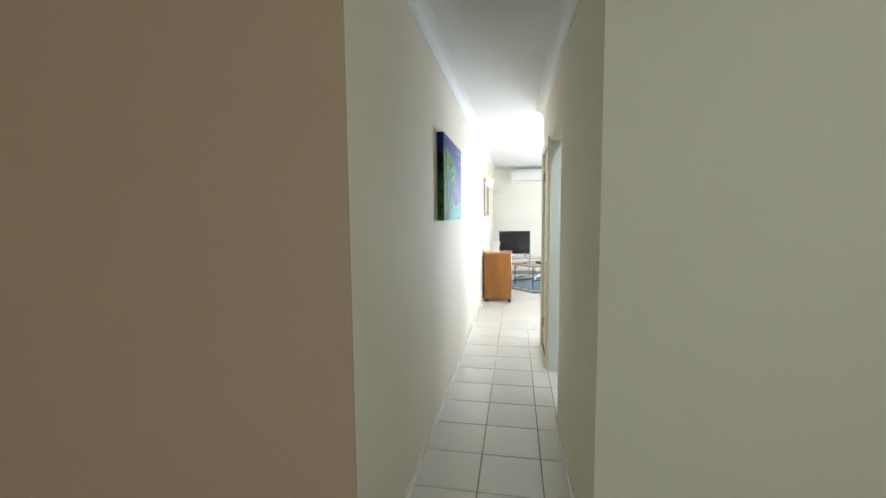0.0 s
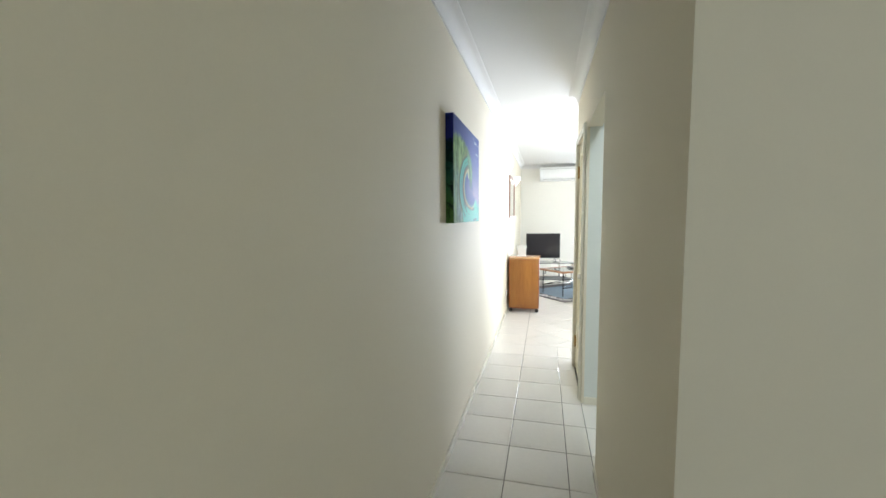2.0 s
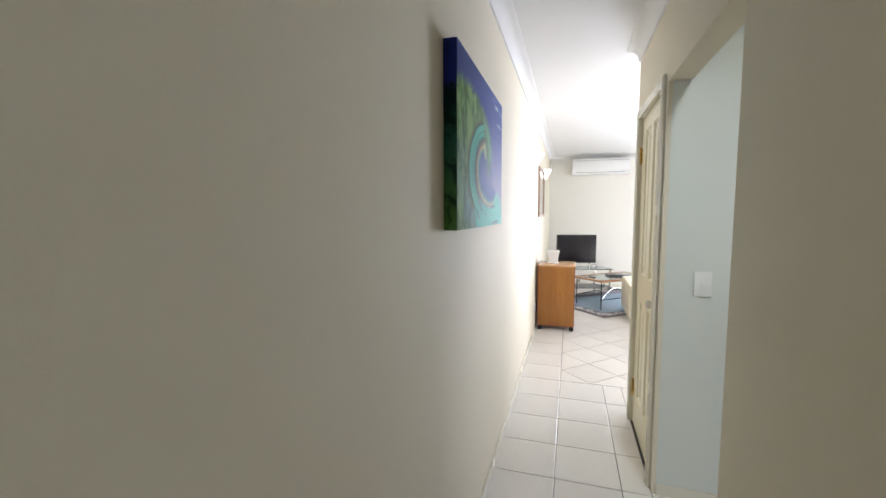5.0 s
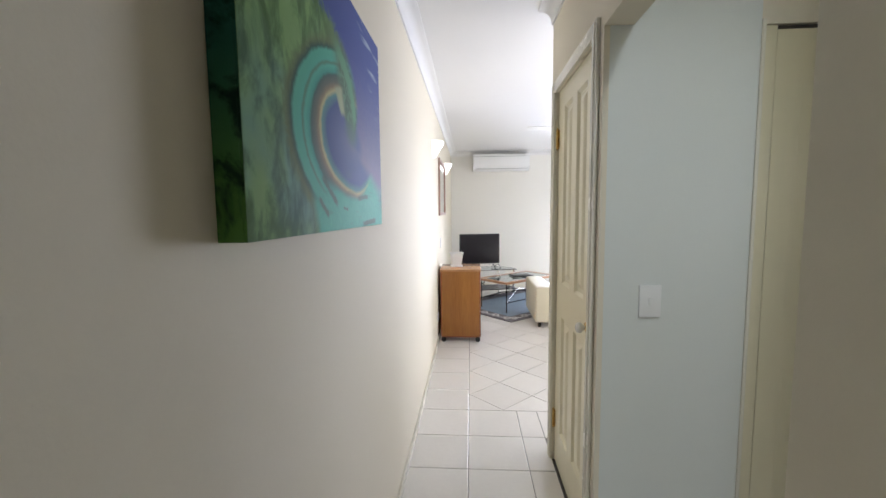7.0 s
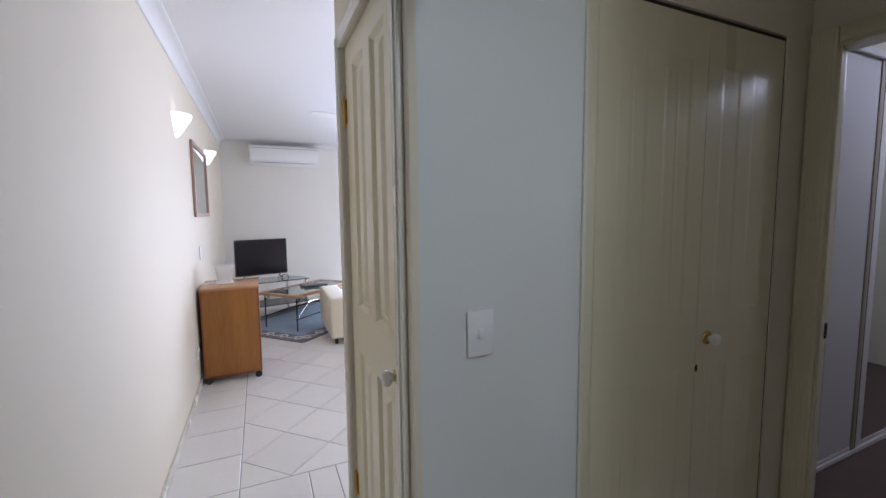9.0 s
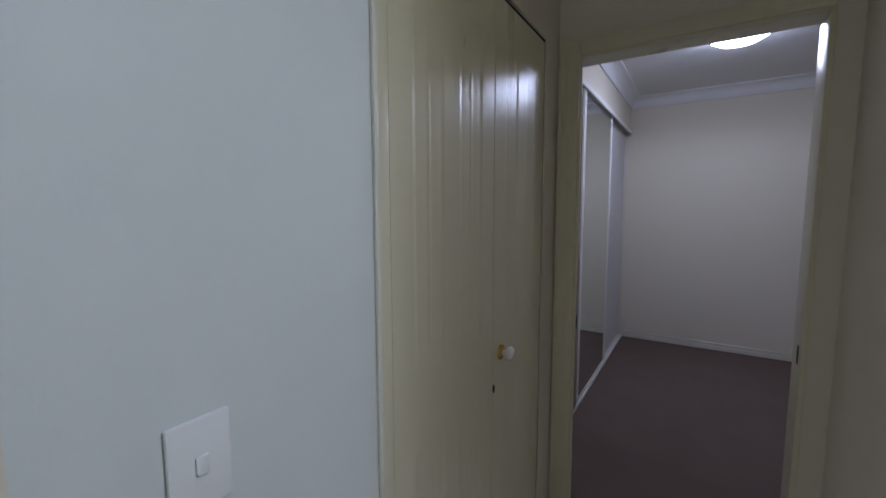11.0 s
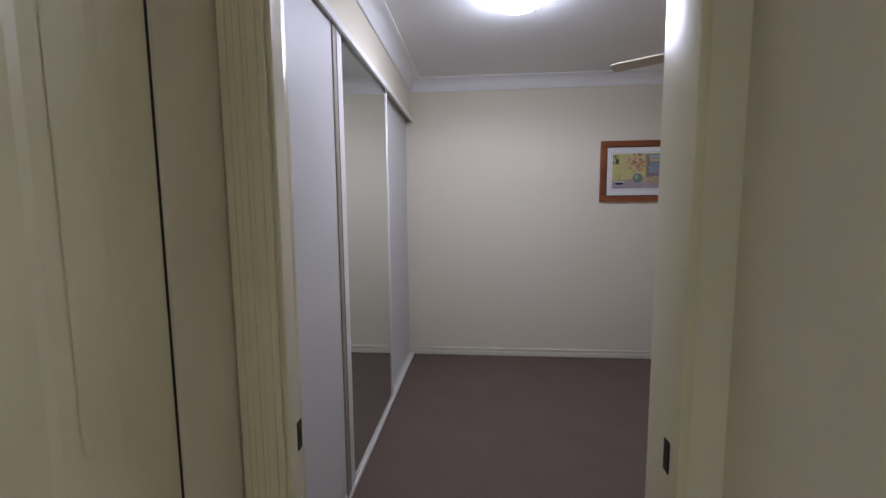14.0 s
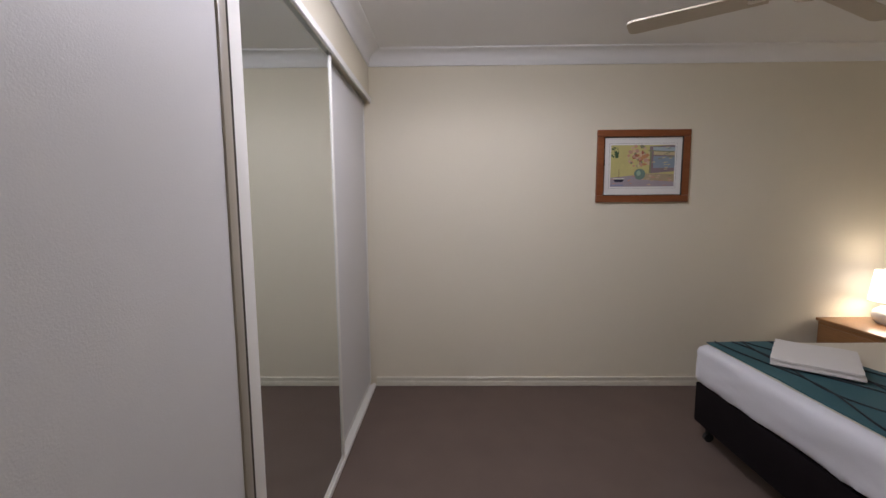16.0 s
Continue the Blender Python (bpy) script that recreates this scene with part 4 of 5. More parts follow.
part("lid", box(-0.15, 0.15, -0.11, 0.11, 0.0102, 0.022, bevel=0.004), BLACK, lap)

sofa = thing("sofa", (0.625, 6.98, 0), 0, "cream leather sofa on short dark feet", "sofa")
part("arm", box(0.0, 0.21, 0.0, 0.86, 0.065, 0.505, bevel=0.030, seg=4), LEATHER, sofa)
part("arm", box(1.55, 1.76, 0.0, 0.86, 0.065, 0.505, bevel=0.030, seg=4), LEATHER, sofa)
part("base", box(0.212, 1.548, 0.02, 0.84, 0.065, 0.26, bevel=0.02), LEATHER, sofa)
part("backrest", box(0.212, 1.548, 0.0, 0.22, 0.262, 0.70, bevel=0.04, seg=4), LEATHER, sofa)
for k in range(2):
    part("cushion", box(0.216 + 0.668 * k, 0.880 + 0.668 * k, 0.224, 0.86, 0.262, 0.42, bevel=0.03, seg=3), LEATHER, sofa)
for x in (0.06, 1.70):
    for y in (0.06, 0.80):
        part("foot", rod(bmesh.new(), (x, y, 0.0), (x, y, 0.07), 0.018, 0.024), IRON, sofa, "short dark foot")

ac = thing("air_conditioner", (0.40, YL1, 2.15), 0, "white wall mounted split air conditioner", "air conditioner")
bm = bmesh.new()
prof = [(-0.001, 0.0), (-0.13, 0.0), (-0.185, 0.035), (-0.205, 0.09), (-0.205, 0.25), (-0.19, 0.285), (-0.165, 0.295), (-0.001, 0.295)]
ends = [[bm.verts.new((x, y, z)) for y, z in prof] for x in (-0.50, 0.50)]
for k in range(len(prof)):
    j = (k + 1) % len(prof)
    bm.faces.new((ends[0][k], ends[0][j], ends[1][j], ends[1][k]))
bm.faces.new(ends[0])
bm.faces.new(ends[1])
part("casing", bm, PLASTIC_AC, ac)
part("louvre", box(-0.44, 0.44, -0.193, -0.186, 0.030, 0.036), GREY, ac, "thin dark outlet slot")
part("seam", box(-0.49, 0.49, -0.2065, -0.2045, 0.246, 0.251), GREY, ac)
part("top_grille", box(-0.45, 0.45, -0.15, -0.03, 0.2955, 0.299), GREY, ac, "grey top intake grille")


def ceiling_fan(place, angles, length, blade_mat, label, drop=0.30, motor_mat=PLASTIC):
    f = thing("ceiling_fan", place, 0, label, "fan")
    part("canopy", lathe(bmesh.new(), [(0.0, 0.0), (0.065, 0.0), (0.062, -0.03), (0.03, -0.06), (0.013, -0.065)], 28), PLASTIC, f)
    part("down_rod", rod(bmesh.new(), (0, 0, -0.06), (0, 0, -drop + 0.09), 0.011), PLASTIC, f)
    hub = part("motor", lathe(bmesh.new(), [(0.012, -drop + 0.10), (0.05, -drop + 0.09), (0.075, -drop + 0.06), (0.078, -drop + 0.005), (0.060, -drop - 0.02), (0.03, -drop - 0.032), (0, -drop - 0.034)], 36), motor_mat, f)
    for a in angles:
        turn = Matrix.Rotation(radians(a), 4, "Z") @ Matrix.Translation((0, 0, -drop + 0.01)) @ Matrix.Rotation(radians(9), 4, "X")
        prof = [(0.13, -0.045), (0.16, -0.046), (length - 0.03, -0.054), (length - 0.006, -0.045), (length, -0.030), (length, 0.030), (length - 0.006, 0.045), (length - 0.03, 0.054), (0.16, 0.046), (0.13, 0.045)]
        b = part("blade", prism(bmesh.new(), prof, -0.004, 0.004), blade_mat, f, "pale timber-look blade", at=turn)
        part("blade_iron", box(0.085, 0.20, -0.016, 0.016, -0.010, -0.0045, bevel=0.002), motor_mat, b)
    return f


ceiling_fan((1.06, 6.66, H), (183, 111, 39, 327, 255), 0.60, PLASTIC, "white five-blade ceiling fan in the living room", 0.22)

# ---------------------------------------------------------------- bedroom
robe = thing("wardrobe", (XB1, YR, 0), 0, "built-in wardrobe with white and mirrored sliding doors", "wardrobe")
RX = XF - XB1
track = part("top_track", box(0.0, XF - XB1 - 0.02, -0.041, -0.0265, 2.160, 2.194, bevel=0.003), ALU, robe, "white aluminium track")
part("bottom_track", bx(box(0.0, RX - 0.018, -0.026, 0.000, 0.0125, 0.038, bevel=0.003), 0.0, RX - 0.018, 0.0005, 0.060, 0.0125, 0.024), ALU, robe, "white aluminium bottom track")


def slider(name, x0, x1, y, mirror, label, first=0.022, last=0.022, last_mat=ALU):
    d = part(name, box(x0 + first, x1 - last, y + 0.003, y + 0.012, 0.063, 2.175), MIRROR if mirror else ROBE, robe, label, False)
    for a, c, m in ((x0, x0 + first - 0.0005, ALU), (x1 - last + 0.0005, x1, last_mat)):
        part("stile", box(a, c, y - 0.004, y + 0.020, 0.040, 2.178, bevel=0.004), m, d)
    part("rail", box(x0 + first, x1 - last, y, y + 0.018, 0.040, 0.0625, bevel=0.002), ALU, d)
    return d


slider("sliding_door", 0.005, 0.925, -0.020, False, "white sliding door", last=0.040, last_mat=STILE)
slider("mirror_door", 0.939, 1.925, -0.016, True, "full height mirror sliding door", 0.070)
slider("sliding_door", 1.885, 2.868, 0.016, False, "white sliding door")
# solid dark strip, flush with the doors, painted as shade between them
part("door_gap_shade", box(0.9255, 0.9385, -0.0215, 0.012, 0.040, 2.16), GAP, robe, "dark strip painted as shade between the doors")
part("back", box(0.0, RX, 0.58, 0.60, 0.0125, 2.19), ROBE, robe)

pic = thing("framed_print", (XF, 2.045, 1.43), -90, "framed still life print with flowers and a boat", "picture")
PW, PH, FW = 0.675, 0.525, 0.050
for a in ((0, PW, 0, FW), (0, PW, PH - FW, PH), (0, FW, FW + 0.0003, PH - FW - 0.0003), (PW - FW, PW, FW + 0.0003, PH - FW - 0.0003)):
    part("frame_side", box(a[0], a[1], -0.026, -0.001, a[2], a[3], bevel=0.005), FRAME_WOOD, pic, "red brown timber frame")
bm = bmesh.new()
for a in ((FW, PW - FW, FW, FW + 0.006), (FW, PW - FW, PH - FW - 0.006, PH - FW), (FW, FW + 0.006, FW + 0.006, PH - FW - 0.006), (PW - FW - 0.006, PW - FW, FW + 0.006, PH - FW - 0.006)):
    bx(bm, a[0] + 0.0003, a[1] - 0.0003, -0.021, -0.012, a[2] + 0.0003, a[3] - 0.0003)
part("inner_slip", bm, BLACK, pic, "black inner slip")
part("mat", box(FW, PW - FW, -0.010, -0.006, FW, PH - FW), MAT_BOARD, pic, "white mat board")


def ink(name, c):
    return surface("print_" + name, c, 0.8, vary=0.22, scale=22, grain=90, bump=0.02)


def flat(name, outline, lift, material):
    bm = bmesh.new()
    bm.faces.new([bm.verts.new((x, -0.0105 - 0.0004 * lift, z)) for x, z in outline])
    made = bmesh.ops.extrude_face_region(bm, geom=bm.faces[:])
    bmesh.ops.translate(bm, verts=[v for v in made["geom"] if isinstance(v, bmesh.types.BMVert)], vec=(0, 0.0003, 0))
    part(name, bm, material, pic, "", False)


def disc(cx0, cz0, rx, rz, n=12, wob=0.0):
    return [(cx0 + rx * (1 + wob * math.sin(5 * q)) * math.cos(q), cz0 + rz * (1 + wob * math.cos(3 * q)) * math.sin(q)) for q in (2 * math.pi * k / n for k in range(n))]


A0, A1, B0, B1 = 0.105, 0.57, 0.115, 0.415
flat("print_ground", [(A0, B0), (A1, B0), (A1, B1), (A0, B1)], 0, ink("yellow", (0.55, 0.50, 0.20)))
flat("print_table", [(A0, B0), (A1, B0), (A1, 0.185), (0.30, 0.20), (A0, 0.18)], 1, ink("mauve", (0.36, 0.31, 0.34)))
flat("print_window", [(0.395, 0.21), (A1, 0.225), (A1, B1), (0.385, B1 - 0.01)], 1, ink("violet", (0.25, 0.19, 0.20)))
flat("print_sea", [(0.415, 0.25), (A1, 0.25), (A1, 0.33), (0.415, 0.335)], 2, ink("blue", (0.24, 0.30, 0.36)))
flat("print_sand", [(0.415, 0.345), (A1, 0.34), (A1, 0.365), (0.415, 0.37)], 2, ink("sand", (0.55, 0.45, 0.26)))
flat("print_sky", [(0.41, 0.375), (A1, 0.37), (A1, 0.40), (0.41, 0.40)], 2, ink("pale_blue", (0.38, 0.46, 0.50)))
flat("print_cloth", [(0.34, 0.165), (A1, 0.15), (A1, 0.205), (0.36, 0.21)], 3, ink("ochre", (0.42, 0.33, 0.20)))
petal_inks = [ink("petal", (0.55, 0.28, 0.20)), ink("leaf_shade", (0.24, 0.24, 0.14)), ink("bloom", (0.58, 0.42, 0.30)), ink("straw", (0.60, 0.50, 0.28))]
pr = random.Random(5)
for j in range(34):
    q, rr = pr.uniform(0, 2 * math.pi), 0.075 * pr.random() ** 0.6
    flat("print_petal", disc(0.305 + 1.15 * rr * math.cos(q), 0.335 + rr * math.sin(q), pr.uniform(0.008, 0.017), pr.uniform(0.006, 0.013), 9, 0.25), 4 + j * 0.05, petal_inks[j % 4])
for j in range(46):
    x, z = (pr.uniform(0.40, A1 - 0.03), pr.uniform(0.19, 0.40)) if j % 2 else (pr.uniform(A0 + 0.004, A1 - 0.03), pr.uniform(B0 + 0.004, 0.20))
    flat("print_stroke", [(x, z), (x + pr.uniform(0.012, 0.03), z + 0.003), (x + 0.026, z + 0.008), (x + 0.002, z + 0.006)], 4 + j * 0.05, petal_inks[(j * 3) % 4])
bm = bmesh.new()
for a in ((A0 - 0.013, A1 + 0.013, B0 - 0.013, B0 - 0.0115), (A0 - 0.013, A1 + 0.013, B1 + 0.0115, B1 + 0.013), (A0 - 0.013, A0 - 0.0115, B0 - 0.0115, B1 + 0.0115), (A1 + 0.0115, A1 + 0.013, B0 - 0.0115, B1 + 0.0115)):
    bx(bm, a[0], a[1], -0.0106, -0.0100, a[2], a[3])
part("mat_line", bm, GREY, pic, "thin grey line on the mat")
flat("print_vase", disc(0.318, 0.205, 0.042, 0.040, 16), 4, ink("green", (0.15, 0.23, 0.19)))
flat("print_vase_light", disc(0.310, 0.212, 0.016, 0.020, 12), 5, ink("pale_green", (0.30, 0.42, 0.30)))
dark_green = ink("dark_green", (0.05, 0.10, 0.045))
flat("print_plant", disc(0.146, 0.350, 0.013, 0.024, 14, 0.3), 2, dark_green)
for j in range(14):
    flat("print_leaf", disc(pr.uniform(0.110, 0.165), pr.uniform(0.320, 0.402), pr.uniform(0.003, 0.007), pr.uniform(0.005, 0.012), 8, 0.3), 2 + j * 0.05, dark_green)
flat("print_shelf", [(0.375, 0.372), (A1 - 0.01, 0.362), (A1 - 0.01, 0.368), (0.375, 0.379)], 6, petal_inks[1])
flat("print_post", [(0.385, 0.212), (0.398, 0.212), (0.400, 0.37), (0.388, 0.37)], 6, petal_inks[1])
flat("print_boat", [(0.125, 0.168), (0.205, 0.168), (0.192, 0.148), (0.140, 0.148)], 4, ink("black", (0.03, 0.03, 0.05)))
flat("print_boat_stripe", [(0.122, 0.176), (0.208, 0.176), (0.206, 0.1685), (0.124, 0.1685)], 4, ink("white", (0.7, 0.68, 0.62)))
flat("print_mast", [(0.164, 0.177), (0.169, 0.177), (0.168, 0.24), (0.165, 0.24)], 4, ink("brown", (0.22, 0.12, 0.06)))
flat("print_stripe", [(A0, 0.118), (0.20, 0.118), (0.20, 0.130), (A0, 0.128)], 2, ink("grey_blue", (0.25, 0.27, 0.40)))
petals = [ink("orange", (0.50, 0.24, 0.11)), ink("pink", (0.50, 0.30, 0.22)), ink("red", (0.36, 0.13, 0.08)), ink("peach", (0.60, 0.43, 0.28))]
rnd = random.Random(4)
for k in range(22):
    q, rr_ = rnd.uniform(0, 2 * math.pi), rnd.uniform(0.01, 0.075)
    flat("print_flower", disc(0.315 + 1.15 * rr_ * math.cos(q), 0.328 + 0.95 * rr_ * math.sin(q), rnd.uniform(0.010, 0.019), rnd.uniform(0.009, 0.016), 9, 0.2), 5 + 0.05 * k, petals[k % 4])

ceiling_fan((3.54, 1.75, H), (56.5, -64, 176), 0.65, FAN_BLADE, "ceiling fan with three pale timber-look blades", motor_mat=STEEL)

oy = thing("ceiling_light", (3.47, 2.90, H), 0, "lit round frosted glass oyster ceiling light", "ceiling light")
part("base_ring", lathe(bmesh.new(), [(0.0, 0.0), (0.17, 0.0), (0.175, -0.012), (0.165, -0.020)], 48), PLASTIC, oy)
part("glass_dish", lathe(bmesh.new(), [(0.165, -0.020), (0.172, -0.030), (0.158, -0.060), (0.115, -0.085), (0.06, -0.098), (0.0, -0.102)], 48), OYSTER, oy, "glowing frosted dish").visible_shadow = False
for q in (200, 320, 80):
    turn = Matrix.Rotation(radians(q), 4, "Z")
    part("clip", tube(bmesh.new(), [turn @ Vector(p) for p in ((0.176, 0, -0.006), (0.182, 0, -0.026), (0.168, 0, -0.052), (0.152, 0, -0.068))], 0.0045), BRONZE, oy, "small dark clip holding the dish")

# bed: x runs across it, its head at the south wall
BX0, BX1, BY0, BY1 = 2.78, 4.26, -0.29, 1.675
bed = thing("bed", ((BX0 + BX1) / 2, (BY0 + BY1) / 2, 0.012), 0, "made double bed on a black base with white sheets", "bed")
hx, hy = (BX1 - BX0) / 2, (BY1 - BY0) / 2
part("base", box(-hx + 0.01, hx - 0.01, -hy, hy - 0.015, 0.105, 0.345, bevel=0.012), BEDBASE, bed, "black fabric bed base")
bm = box(-hx, hx, -hy, hy, 0.346, 0.580)
bmesh.ops.subdivide_edges(bm, edges=[e for e in bm.edges if abs(e.verts[0].co.z - e.verts[1].co.z) < 0.01], cuts=44, use_grid_fill=True)
bmesh.ops.subdivide_edges(bm, edges=[e for e in bm.edges if abs(e.verts[0].co.z - e.verts[1].co.z) > 0.01], cuts=9, use_grid_fill=True)
for v in bm.verts:
    p = v.co.copy()
    r_ = 0.045
    qx, qy, q_ = max(-hx + r_, min(hx - r_, p.x)), max(-hy + r_, min(hy - r_, p.y)), max(0.346 + r_, min(0.580 - r_, p.z))
    d = Vector((p.x - qx, p.y - qy, p.z - q_))
    if d.length > 1e-6:
        d = d.normalized()
        crease = 1 - abs(noise.noise((p.x * 3.2 + p.z * 7.0, p.y * 3.2, p.z * 9.0 + 2.0)))
        v.co = Vector((qx, qy, q_)) + d * (r_ + (0.010 * crease ** 4 - 0.006) * (1.0 if p.z < 0.55 else 0.25))
part("mattress", bm, SHEET, bed, "white sheet tucked round the mattress")
for x in (-hx + 0.07, hx - 0.07):
    for y in (-hy + 0.1, 0.0, hy - 0.07):
        part("foot", rod(rod(bmesh.new(), (x, y, 0.026), (x, y, 0.106), 0.014), (x - 0.012, y, 0.026), (x + 0.012, y, 0.026), 0.026, seg=18), RUBBER, bed, "black castor foot")


def draped(x0, x1, y0, y1, z, seed, sag=0.004, n=26, k=18, edge=None):
    """A thin cloth with soft creases; its far border may run as edge(u)."""
    bm = bmesh.new()
    grid = []
    for i in range(n + 1):
        row = []
        u = i / n
        ya = edge(u) if edge else y0
        for j in range(k + 1):
            x, y = x0 + (x1 - x0) * u, ya + (y1 - ya) * j / k
            row.append(bm.verts.new((x, y, z + sag * noise.noise((x * 4 + seed, y * 4, seed)) + 0.4 * sag * noise.noise((x * 13, y * 13, seed)))))
        grid.append(row)
    for i in range(n):
        for j in range(k):
            bm.faces.new((grid[i][j], grid[i + 1][j], grid[i + 1][j + 1], grid[i][j + 1]))
    made = bmesh.ops.extrude_face_region(bm, geom=bm.faces[:])
    bmesh.ops.translate(bm, verts=[v for v in made["geom"] if isinstance(v, bmesh.types.BMVert)], vec=(0, 0, 0.007))
    return bm


qz = 0.012 + 0.5815
quilt = thing("quilt", (0, 0, 0), 0, "cream quilt spread over the bed", "quilt")
part("cover", draped(BX0 + 0.03, BX1 - 0.035, BY0 + 0.3, BY1 - 0.055, qz, 3.1), QUILT, quilt)
run = thing("bed_runner", (0, 0, 0), 0, "teal bed runner with wavy black lines across the foot", "bed runner")
rim = lambda u: 0.78 + 0.42 * u
part("cloth", draped(BX0 + 0.028, BX1 - 0.033, 0, BY1 - 0.052, qz + 0.009, 7.7, 0.004, 30, 16, rim), TEAL, run)
for k in range(6):
    pts = []
    for j in range(40):
        u = j / 39
        x = BX0 + 0.04 + (BX1 - BX0 - 0.085) * u
        top_, low_ = BY1 - 0.065, rim(u) + 0.02
        y = low_ + (top_ - low_) * (0.10 + 0.155 * k + 0.095 * math.sin(9.0 * u + 2.3 * k) * (1.0 - 0.4 * math.sin(3.1 * u + k)))
        pts.append((x, y, qz + 0.0185))
    part("wavy_line", tube(bmesh.new(), pts, 0.0042, 5), TEAL_LINE, run, "thin black wavy line")

tw = thing("towel", (3.890, 1.297, qz + 0.024), 0, "folded white towel on the bed runner", "towel")
tz = Matrix.Rotation(radians(-41), 4, "Z")
for k, (w, d, slip) in enumerate(((0.197, 0.168, 0.0), (0.192, 0.164, 0.004))):
    bm = box(-w, w, -d, d, 0.0205 * k, 0.0205 * (k + 1) - 0.0005)
    bmesh.ops.subdivide_edges(bm, edges=[e for e in bm.edges if abs(e.verts[0].co.z - e.verts[1].co.z) < 0.001], cuts=15, use_grid_fill=True)
    for v in bm.verts:
        x, y, z = v.co
        rim_ = max(0.0, 1 - min(w - abs(x), d - abs(y)) / 0.022)
        zm = 0.0205 * (k + 0.5)
        v.co.z = zm + (z - zm) * (1 - 0.55 * rim_ ** 2) + 0.004 * k * noise.noise((x * 9 + 3, y * 9, k)) + (0.006 * noise.noise((x * 5, y * 5, 8)) if z > zm else 0.0)
        v.co.x += slip + 0.006 * noise.noise((y * 8, k, 1))
        v.co.y += 0.006 * noise.noise((x * 8, k, 5))
    part("fold", bm, TOWEL, tw, at=tz)

ns = thing("nightstand", (4.68, 0.12, 0.012), 0, "light brown timber bedside table with a drawer", "nightstand")
NW, ND, NH = 0.235, 0.235, 0.548
part("top", box(-NW - 0.012, NW + 0.012, -ND, ND + 0.014, NH - 0.024, NH, bevel=0.008, seg=3), PINE, ns)
part("body", box(-NW, NW, -ND, ND, 0.05, NH - 0.0245, bevel=0.003), PINE, ns)
for z0, z1 in ((0.32, 0.50), (0.09, 0.30)):
    dr = part("drawer", box(-NW + 0.022, NW - 0.022, ND + 0.0005, ND + 0.014, z0, z1, bevel=0.004), PINE, ns)
    part("knob", lathe(bmesh.new(), [(0.006, 0.0), (0.007, 0.012), (0.015, 0.018), (0.013, 0.027), (0, 0.029)], 18, Matrix.Translation((0, ND + 0.014, (z0 + z1) / 2)) @ Matrix.Rotation(radians(-90), 4, "X")), PINE, dr)
part("plinth", box(-NW + 0.01, NW - 0.01, -ND + 0.01, ND - 0.01, 0.0, 0.0495), PINE, ns)

lamp_ = thing("table_lamp", (4.73, 0.03, 0.560), 0, "lit bedside lamp with a white shade and ceramic base", "lamp")
part("base", lathe(bmesh.new(), [(0, 0), (0.06, 0.0), (0.085, 0.025), (0.095, 0.06), (0.085, 0.095), (0.045, 0.122), (0.016, 0.130), (0.014, 0.165), (0.0, 0.167)], 36), CERAMIC, lamp_, "squat white ceramic base")
part("shade", lathe(bmesh.new(), [(0.118, 0.165), (0.096, 0.375), (0.093, 0.375), (0.115, 0.165)], 40), SHADE, lamp_, "glowing white drum shade")
part("shade_ring", rod(bmesh.new(), (-0.094, 0, 0.37), (0.094, 0, 0.37), 0.002), STEEL, lamp_)


# ---------------------------------------------------------------- floor tiles, last
def clip(poly, nx, ny, d):
    """The part of a convex outline where nx*x + ny*y >= d."""
    got = []
    for k, p in enumerate(poly):
        q = poly[(k + 1) % len(poly)]
        a, b = nx * p[0] + ny * p[1] - d, nx * q[0] + ny * q[1] - d
        if a >= 0:
            got.append(p)
        if (a >= 0) != (b >= 0):
            s = a / (a - b)
            got.append((p[0] + s * (q[0] - p[0]), p[1] + s * (q[1] - p[1])))
    return got


def tile_mesh(outline):
    cxm = sum(p[0] for p in outline) / len(outline)
    cym = sum(p[1] for p in outline) / len(outline)
    bm = bmesh.new()
    rings = []
    for k, z in ((0.0, -0.006), (0.0, -0.0015), (0.0035, 0.0)):
        ring = []
        for x, y in outline:
            d = math.hypot(x - cxm, y - cym)
            f = 1 - k * 1.3 / max(d, 0.02)
            ring.append(bm.verts.new((cxm + (x - cxm) * f, cym + (y - cym) * f, z)))
        rings.append(ring)
    n = len(outline)
    for one, two in zip(rings, rings[1:]):
        for k in range(n):
            bm.faces.new((one[k], one[(k + 1) % n], two[(k + 1) % n], two[k]))
    bm.faces.new(rings[-1])
    return mesh_of("tile", bm, TILES)


floor = bpy.data.objects["floor"]
tiles_made = {}


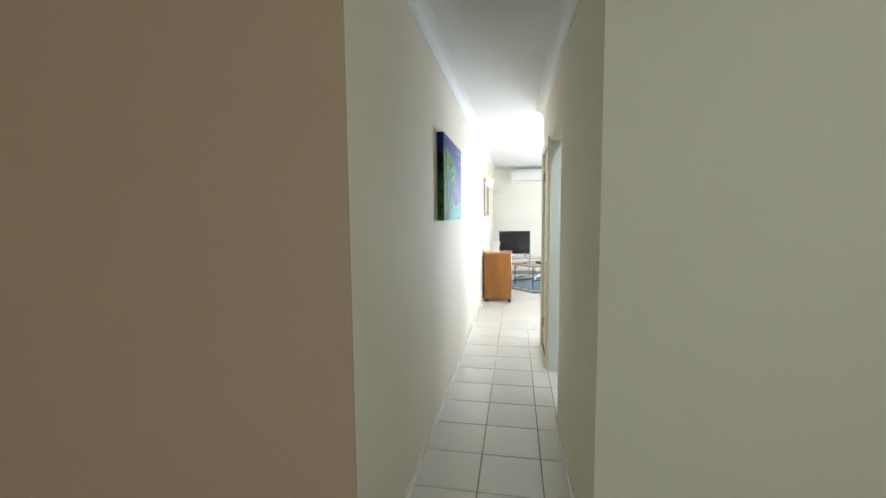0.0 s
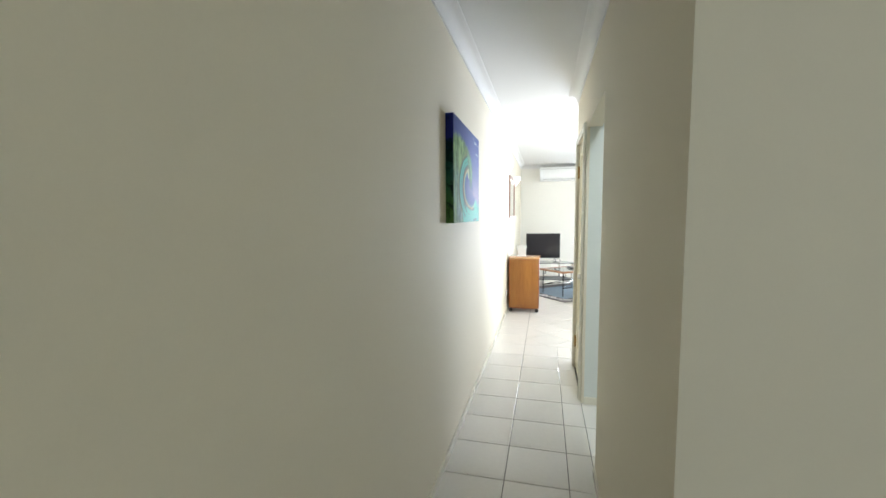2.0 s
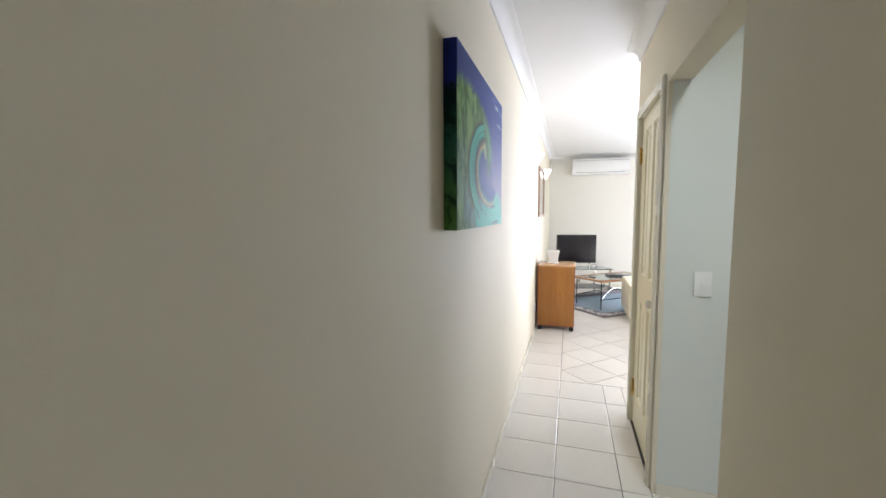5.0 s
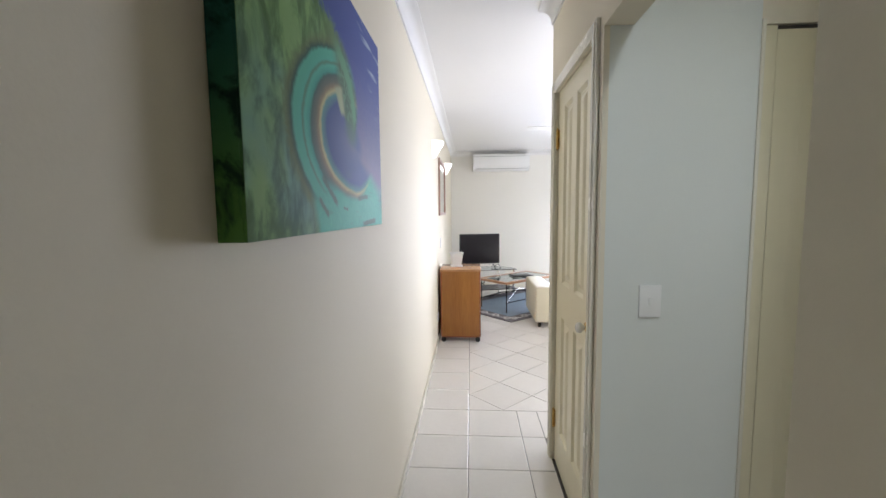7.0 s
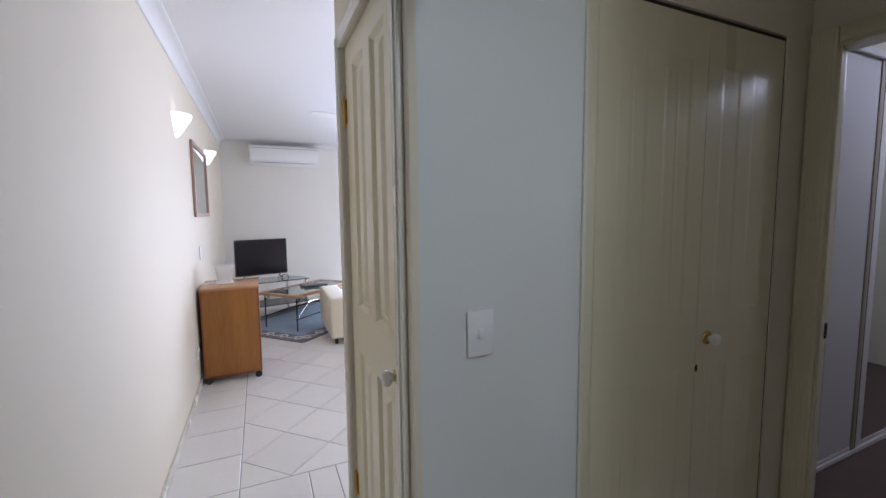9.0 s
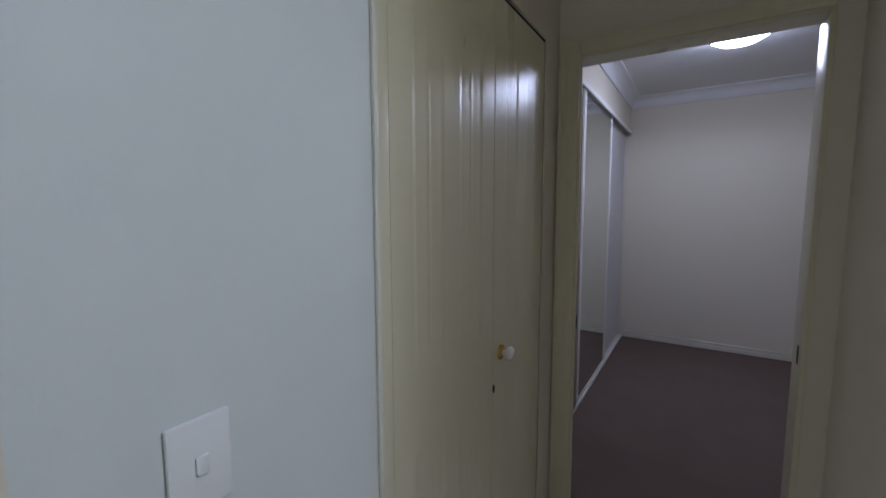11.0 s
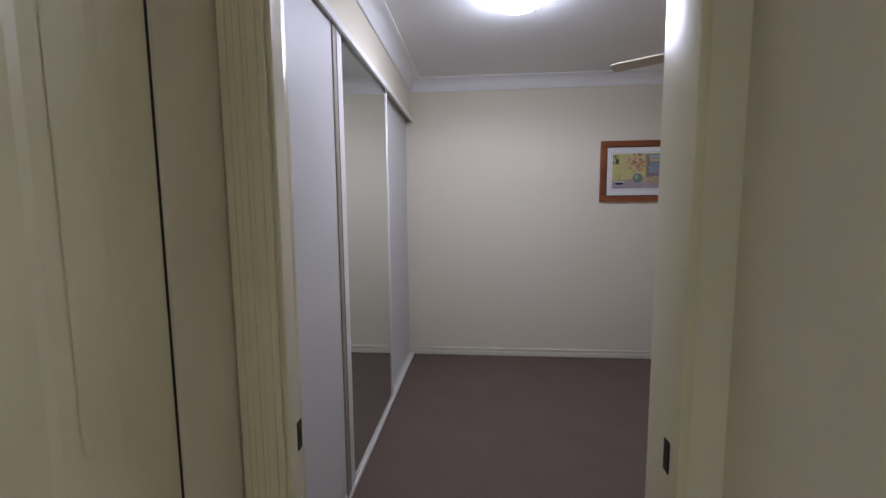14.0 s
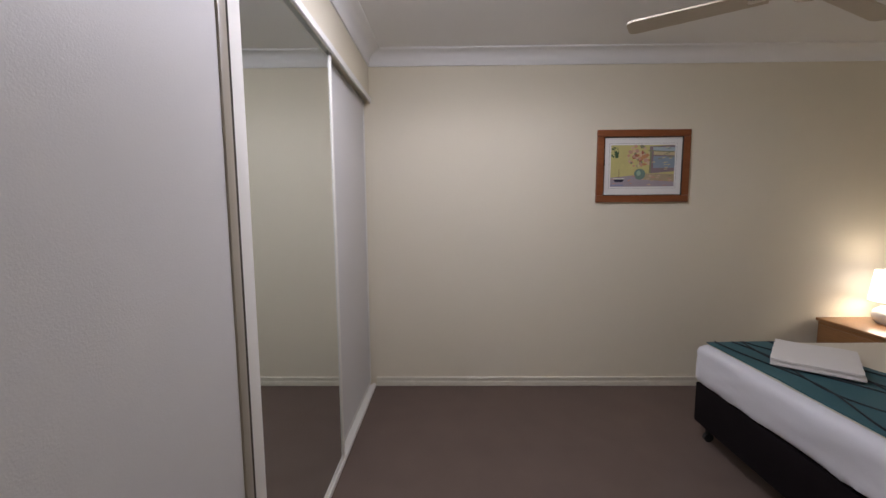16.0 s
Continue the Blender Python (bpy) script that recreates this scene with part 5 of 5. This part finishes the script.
def lay(outline):
    if len(outline) < 3:
        return
    ar = 0.5 * abs(sum(p[0] * outline[(k + 1) % len(outline)][1] - p[1] * outline[(k + 1) % len(outline)][0] for k, p in enumerate(outline)))
    if ar < 0.0004:
        return
    ox, oy_ = outline[0]
    local = [(x - ox, y - oy_) for x, y in outline]
    key = tuple((round(x, 4), round(y, 4)) for x, y in local)
    if key not in tiles_made:
        tiles_made[key] = tile_mesh(local)
    ob = new("tile", tiles_made[key])
    ob.parent = floor
    ob.location = (ox, oy_, 0)


J = 0.002     # half a joint
X0T = -0.173
Y0T = 4.89


def rect(x0, x1, y0, y1):
    return [(x0 + J, y0 + J), (x1 - J, y0 + J), (x1 - J, y1 - J), (x0 + J, y1 - J)]


cols = [(XL - 0.002, X0T), (X0T, X0T + TILE), (X0T + TILE, XR + 0.002)]
row = Y0T - 16 * TILE
while row < YL1:
    for k, (a, c) in enumerate(cols):
        if k and row > Y0T - 0.01:
            continue
        lay(rect(a, c, row, min(row + TILE, YL1)))
    # lobby floor
    if 2.4 < row < 3.6 and YS < row + TILE and row < YN:
        x = X0T + TILE
        while x < XB0 + 0.05:
            lay(clip(clip(clip(clip(rect(x, x + TILE, row, row + TILE), 0, 1, YS + 0.002), 0, -1, -YN), -1, 0, -(XB0 + 0.06)), 1, 0, XR + 0.004))
            x += TILE
    # entry floor
    if Y0T - 0.5 < row < Y0T - 0.01:
        x = X0T + TILE
        while x < 3.0:
            lay(clip(clip(rect(x, x + TILE, row, row + TILE), 0, 1, YL0 + 0.002), 1, 0, XR + 0.004))
            x += TILE
    if row < 1.37:
        x = X0T + TILE
        while x < 1.6:
            lay(clip(clip(rect(x, x + TILE, row, row + TILE), 0, -1, -1.37), 1, 0, XR + 0.004))
            x += TILE
    row += TILE
# slanted field of the living room
D = TILE * math.sqrt(2)
for i in range(-12, 14):
    for k in range(-12, 16):
        s, t = 5.45 + i * D, 4.825 + k * D      # x + y and y - x of a tile's lower corner lines
        cx0, cy0 = (s + D / 2 - t - D / 2) / 2, (s + D / 2 + t + D / 2) / 2
        h = D / 2 - J * 1.414
        poly = [(cx0, cy0 - h), (cx0 + h, cy0), (cx0, cy0 + h), (cx0 - h, cy0)]
        if cx0 > 3.0 or cy0 > 9.9 or cy0 < 4.3 or cx0 < -0.6:
            continue
        poly = clip(clip(clip(poly, 1, 0, X0T + J), 0, 1, Y0T + J), 0, -1, -YL1)
        lay(poly)
